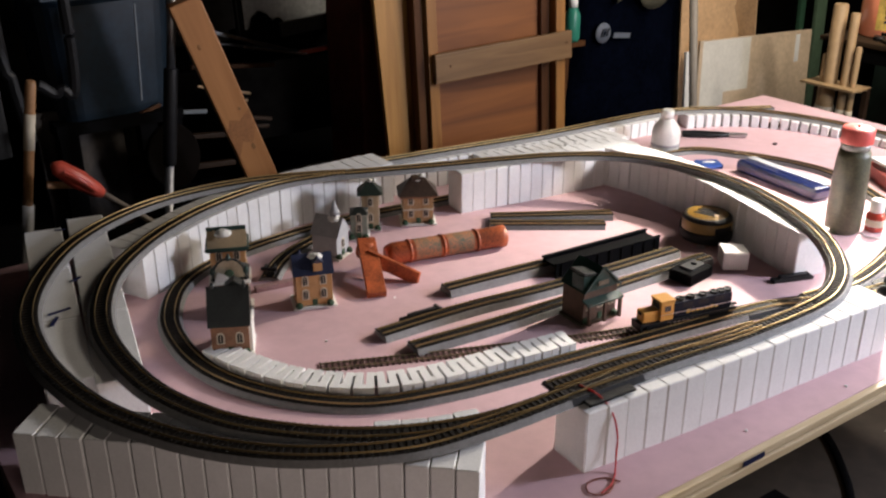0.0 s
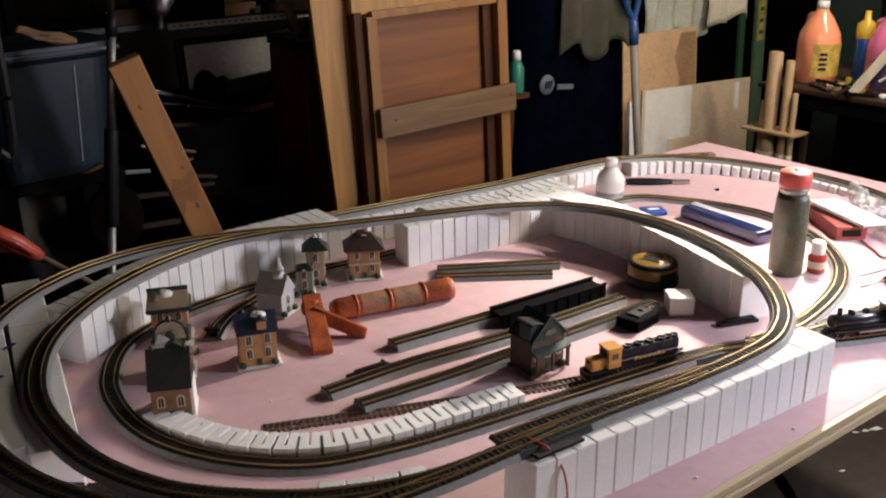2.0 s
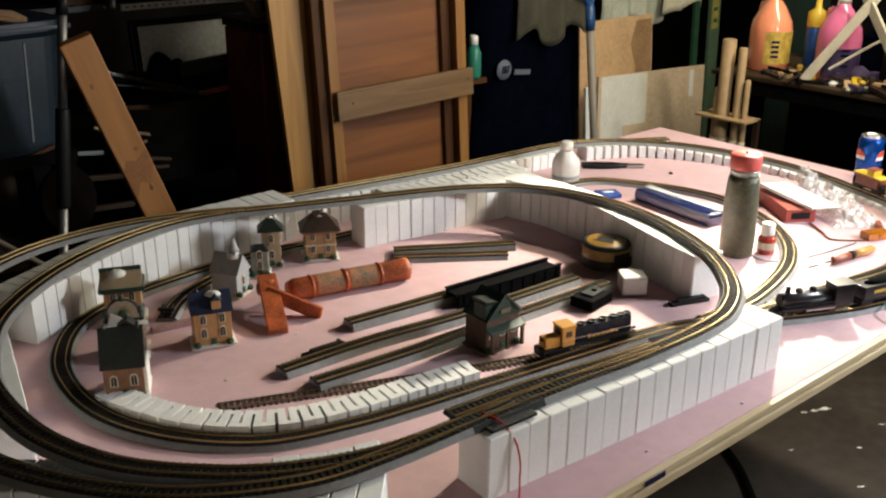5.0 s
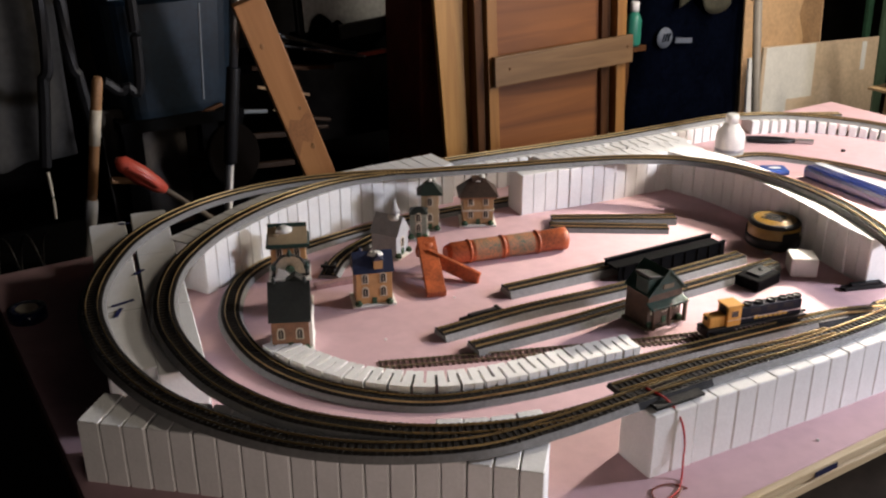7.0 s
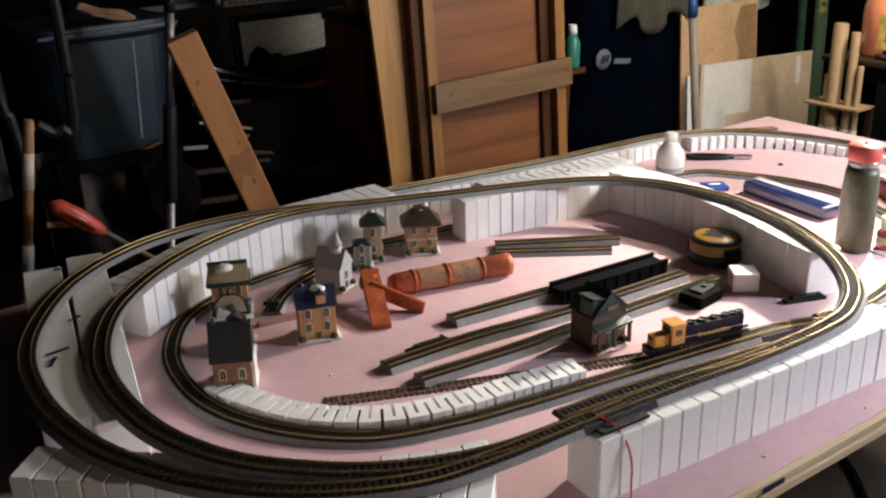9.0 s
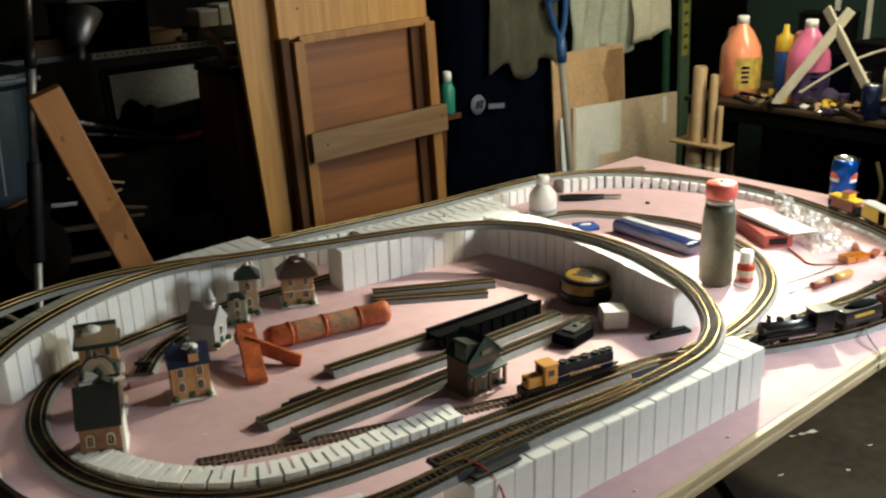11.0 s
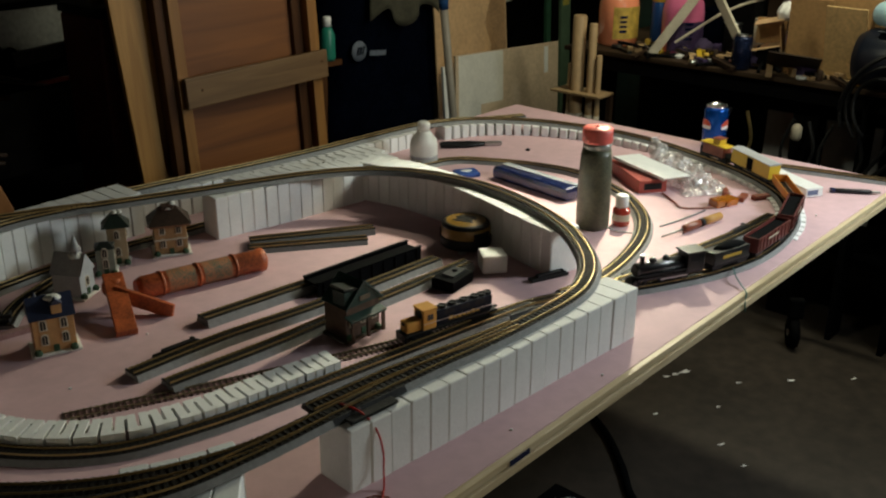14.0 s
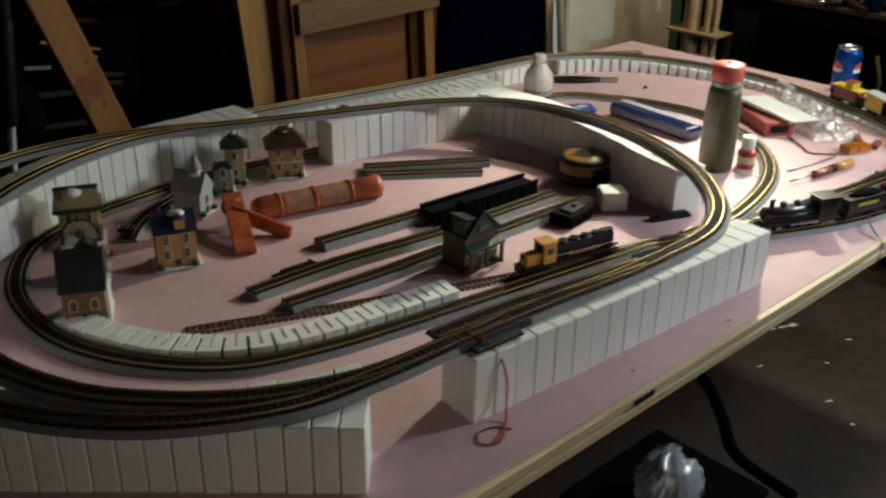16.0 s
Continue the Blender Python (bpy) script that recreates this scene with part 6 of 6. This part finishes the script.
for k in range(3):
    a = k * 2.1 + .4
    part("foot", tube([(0, 0, .25), (.16 * math.cos(a), .16 * math.sin(a), .12), (.30 * math.cos(a), .30 * math.sin(a), .012)], .009), BLACK, stand_pole)
refl = tagged(empty("reflector_cone", pose(.835, 1.66, .545, 155, 18, 0) @ Matrix.Scale(.72, 4)), "shiny metal reflector cone hung from the stand", "reflector")
part("shell", lathe([(.012, .08), (.03, .06), (.075, -.04), (.073, -.04), (.028, .058)], 28), mat("dull_tin", (0.13, 0.13, 0.14), 0.42, 1.0, vary=0.3), refl)
part("socket", lathe([(.014, .078), (.016, .12), (.010, .13)], 16), BLACK, refl)
hook = tagged(part("hook_rod", tube([(.745, 1.65, .78), (.78, 1.65, .79), (.82, 1.66, .72), (.835, 1.66, .62)], .005), STEEL), "thin metal rod holding the reflector", "rod")

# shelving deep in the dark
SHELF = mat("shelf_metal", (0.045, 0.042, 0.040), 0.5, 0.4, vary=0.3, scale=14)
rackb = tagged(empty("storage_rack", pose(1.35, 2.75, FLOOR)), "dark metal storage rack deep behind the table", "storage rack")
# lower shelves and uprights near black: the rack's deep shade as colour
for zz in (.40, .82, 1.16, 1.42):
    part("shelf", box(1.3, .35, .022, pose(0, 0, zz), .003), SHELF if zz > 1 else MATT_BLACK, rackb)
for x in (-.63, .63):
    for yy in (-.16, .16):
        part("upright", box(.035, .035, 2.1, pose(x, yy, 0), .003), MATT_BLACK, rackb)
# plain white instead of metal, so the edge's shine is painted on
ang = part("angle_edge", box(.62, .012, .022, pose(.18, -.182, 1.155), .002), mat("shine_white", (0.80, 0.79, 0.74), 0.4, 0.0, vary=0.3, scale=30), rackb, "perforated angle edge painted white for its shine")
for k in range(22):
    part("hole", box(.010, .002, .005, pose(-.11 + k * .026, -.1885, 1.164)), BLACK, ang)
screen = tagged(empty("dusty_screen", pose(1.515, 2.66, .085, -6, 0, 0)), "pale screen standing on the rack", "screen")
part("frame", box(.46, .03, .20, None, .006), BLACK, screen)
part("glass", box(.41, .004, .155, pose(0, -.017, .022), .002), mat("pale_glass", (0.74, 0.75, 0.72), 0.35, vary=0.3, scale=8), screen)
scrn_base = tagged(part("screen_base", box(.40, .20, .083, None, .01), MATT_BLACK), "low dark box under the screen", "box")
scrn_base.matrix_world = pose(1.515, 2.72, .0015)
for k, (x0, x1, y, z0, z1, mt, lb) in enumerate(((1.10, 1.45, 2.5, .155, .035, ALU, "bright metal strip slanting in the dark"), (1.38, 1.66, 2.5, .125, .148, SHELF, "dark channel lying on the rack"), (1.44, 1.66, 2.48, .040, .050, CORAL, "thin coral strip on the rack"),
                                               (1.0, 1.3, 2.4, .06, .03, STAIN_WOOD, "dark lath in the clutter"), (.78, 1.0, 1.95, -.03, -.05, DARK_OAK, "dark lath behind the stand"), (.70, .92, 1.9, -.10, -.115, DARK_OAK, "thin dark lath behind the stand"))):
    ob = tagged(part("metal_strip", leg_bar((x0, y, z0), (x1, y, z1), .014 if k not in (1,) else .05, .02), mt), lb, "strip", "strips in the dark")
RED_BROWN = mat("red_brown_box", (0.19, 0.042, 0.024), 0.5, vary=0.3, scale=10)
rbx = tagged(empty("red_brown_case", pose(1.605, 2.28, FLOOR)), "dark red-brown case standing behind the panel", "case")
part("body", box(.19, .24, 1.10, None, .01), RED_BROWN, rbx)
part("lid", box(.20, .25, .03, pose(0, 0, 1.101), .006), BLACK, rbx)
cpt = tagged(part("curved_bracket", tube([(1.50, 2.3, .42), (1.54, 2.3, .40), (1.57, 2.28, .33), (1.60, 2.28, .315)], .016), DOWEL), "pale curved wooden bracket on the case", "bracket")
for k, (x, z, sx, sz, mt) in enumerate(((1.22, .604, .30, .03, SHELF), (1.58, .604, .22, .05, TRIM), (1.40, .345, .34, .05, KRAFT), (1.62, .345, .16, .035, TRIM), (1.12, .345, .20, .06, STAIN_WOOD), (1.80, .345, .14, .10, BLACK))):
    ob = tagged(empty("stored_box", pose(x, 2.66, z + .0)), "low box stored on the dark rack", "box", "boxes on the rack")
    part("body", box(sx, .14, sz, None, .003), mt, ob)
    part("lid", box(sx * 1.02, .145, .008, pose(0, 0, sz + .0005), .002), mt, ob)
crt = tagged(empty("wooden_crate", pose(.665, 2.05, -.26)), "small wooden crate under the stand", "crate")
for zz in (0, .07, .14):
    part("slat", box(.24, .012, .055, pose(0, -.08, zz), .002), DARK_OAK, crt)
for sx in (-.11, .11):
    part("end", box(.012, .16, .195, pose(sx, 0, 0), .002), DARK_OAK, crt)
part("floor", box(.24, .16, .01, pose(0, 0, .0)), DARK_OAK, crt)
crs = tagged(part("crate_block", box(.28, .2, -.26 - FLOOR, None, .01), MATT_BLACK), "dark box holding up the crate", "box")
crs.matrix_world = pose(.665, 2.05, FLOOR)
wh = tagged(empty("round_wood_disc", pose(.72, 1.86, -.05, 80, 0, 20)), "round dark wooden disc behind the track", "disc")
# near-black wood: the corner's gloom is put into its colour
part("disc", lathe([(.085, 0), (.09, .004), (.09, .014), (.085, .018)], 32), mat("shaded_wood", (0.004, 0.003, 0.0025), 0.85, vary=0.4, scale=20, gloss=0.03), wh)
# spring coil on a dark box in the far left corner
bxl = tagged(empty("corner_box", pose(.05, 1.62, FLOOR)), "dark box in the corner beside the table", "box")
part("body", box(.50, .35, -.155 - FLOOR, None, .01), MATT_BLACK, bxl)
part("lid", box(.51, .36, .024, pose(0, 0, -.1545 - FLOOR), .006), MATT_BLACK, bxl)
pts = [(-.08 + .006 * k, 1.52 + .045 * math.cos(k * .8), -.085 + .04 * math.sin(k * .8)) for k in range(42)]
tagged(part("wire_coil", tube(pts, .0028, 6, .006), SHELF), "loose dark wire coil on the corner box", "wire coil")

# dark lumps before the screen, a tan glove-like rag on the tub
random.seed(9)
for k, (x, r, h) in enumerate(((1.36, .045, .085), (1.42, .04, .055), (1.47, .03, .045), (1.53, .03, .030), (1.60, .035, .040), (1.68, .03, .09))):
    # made-up black shapes for the clutter's silhouette against the screen
    bm = lathe([(r, 0), (r * 1.05, h * .3), (r * .8, h * .8), (r * .3, h)], 14)
    for v in bm.verts:
        v.co += noise.noise_vector(v.co * 30 + Vector((k, 0, 5))) * .012
        v.co.z = max(v.co.z, 0)
    ob = tagged(part("dark_lump", bm, MATT_BLACK), "dark lump added as a clutter silhouette", "rag", "rags on the rack")
    ob.matrix_world = pose(x, 2.60, .0015 + .083)
bm = box(.14, .05, .022, None, .008)
bmesh.ops.subdivide_edges(bm, edges=bm.edges[:], cuts=3)
for v in bm.verts:
    v.co += noise.noise_vector(v.co * 25) * .014
rag = tagged(part("tan_rag", bm, mat("tan_leather", (0.24, 0.14, 0.07), 0.7, vary=0.4, scale=30, bump=0.4)), "crumpled tan leather scrap on the tub", "rag")
rag.matrix_world = pose(.63, 1.93, .426, 0, 18, 0)
for k, (a, b, mt) in enumerate((((.70, 1.90, .066), (.85, 1.90, .048), SHELF_PALE), ((.63, 1.9, .060), (.72, 1.9, .088), STAIN_WOOD), ((.92, 1.93, -.02), (1.05, 1.93, -.035), DARK_OAK), ((.90, 1.93, .02), (1.06, 1.93, -.015), DARK_OAK))):
    tagged(part("thin_lath", leg_bar(a, b, .010, .012), mt), "thin lath among the dark clutter", "lath", "laths in the dark")
rack_low = .3625
db = tagged(empty("tube_crate", pose(1.285, 2.62, rack_low)), "dark crate on the rack below a white tube", "crate")
part("body", box(.30, .12, .148, None, .004), MATT_BLACK, db)
part("rim", box(.31, .13, .010, pose(0, 0, .1485), .002), MATT_BLACK, db)
wt = tagged(empty("lamp_tube", pose(1.165, 2.58, .5302)), "white lamp tube lying on a dark crate", "lamp tube")
part("glass", lathe([(.004, 0), (.009, .004), (.009, .236), (.004, .240)], 16, pose(0, 0, 0, 0, 90, 0)), WHITE_PAINT, wt)
for x in (0, .228):
    part("end_cap", lathe([(.0095, x), (.0095, x + .012)], 16, pose(0, 0, 0, 0, 90, 0)), STEEL, wt)
for k, (x, w, h) in enumerate(((1.655, .075, .050), (1.735, .065, .062))):
    bx = tagged(empty("white_box", pose(x, 2.58, rack_low + .045)), "small white box stacked on the dark rack", "box", "white rack boxes")
    part("body", box(w, .09, h, None, .002), TRIM, bx)
    part("lid", box(w + .003, .093, .010, pose(0, 0, h + .0005), .001), WHITE_PAINT, bx)
sb = tagged(part("rack_board", box(.20, .12, .0445, None, .003), DARK_OAK), "dark board lying on the storage rack", "board")
sb.matrix_world = pose(1.69, 2.58, rack_low)
for k, (a, b, mt) in enumerate((((1.02, 2.45, .135), (1.42, 2.45, .055), SHELF), ((1.20, 2.42, .10), (1.44, 2.42, .045), ALU), ((.98, 2.3, .02), (1.16, 2.3, -.03), KRAFT), ((1.02, 2.28, -.06), (1.14, 2.28, -.045), DOWEL))):
    tagged(part("thin_lath", leg_bar(a, b, .008, .010), mt), "thin lath among the dark clutter", "lath", "laths in the dark")
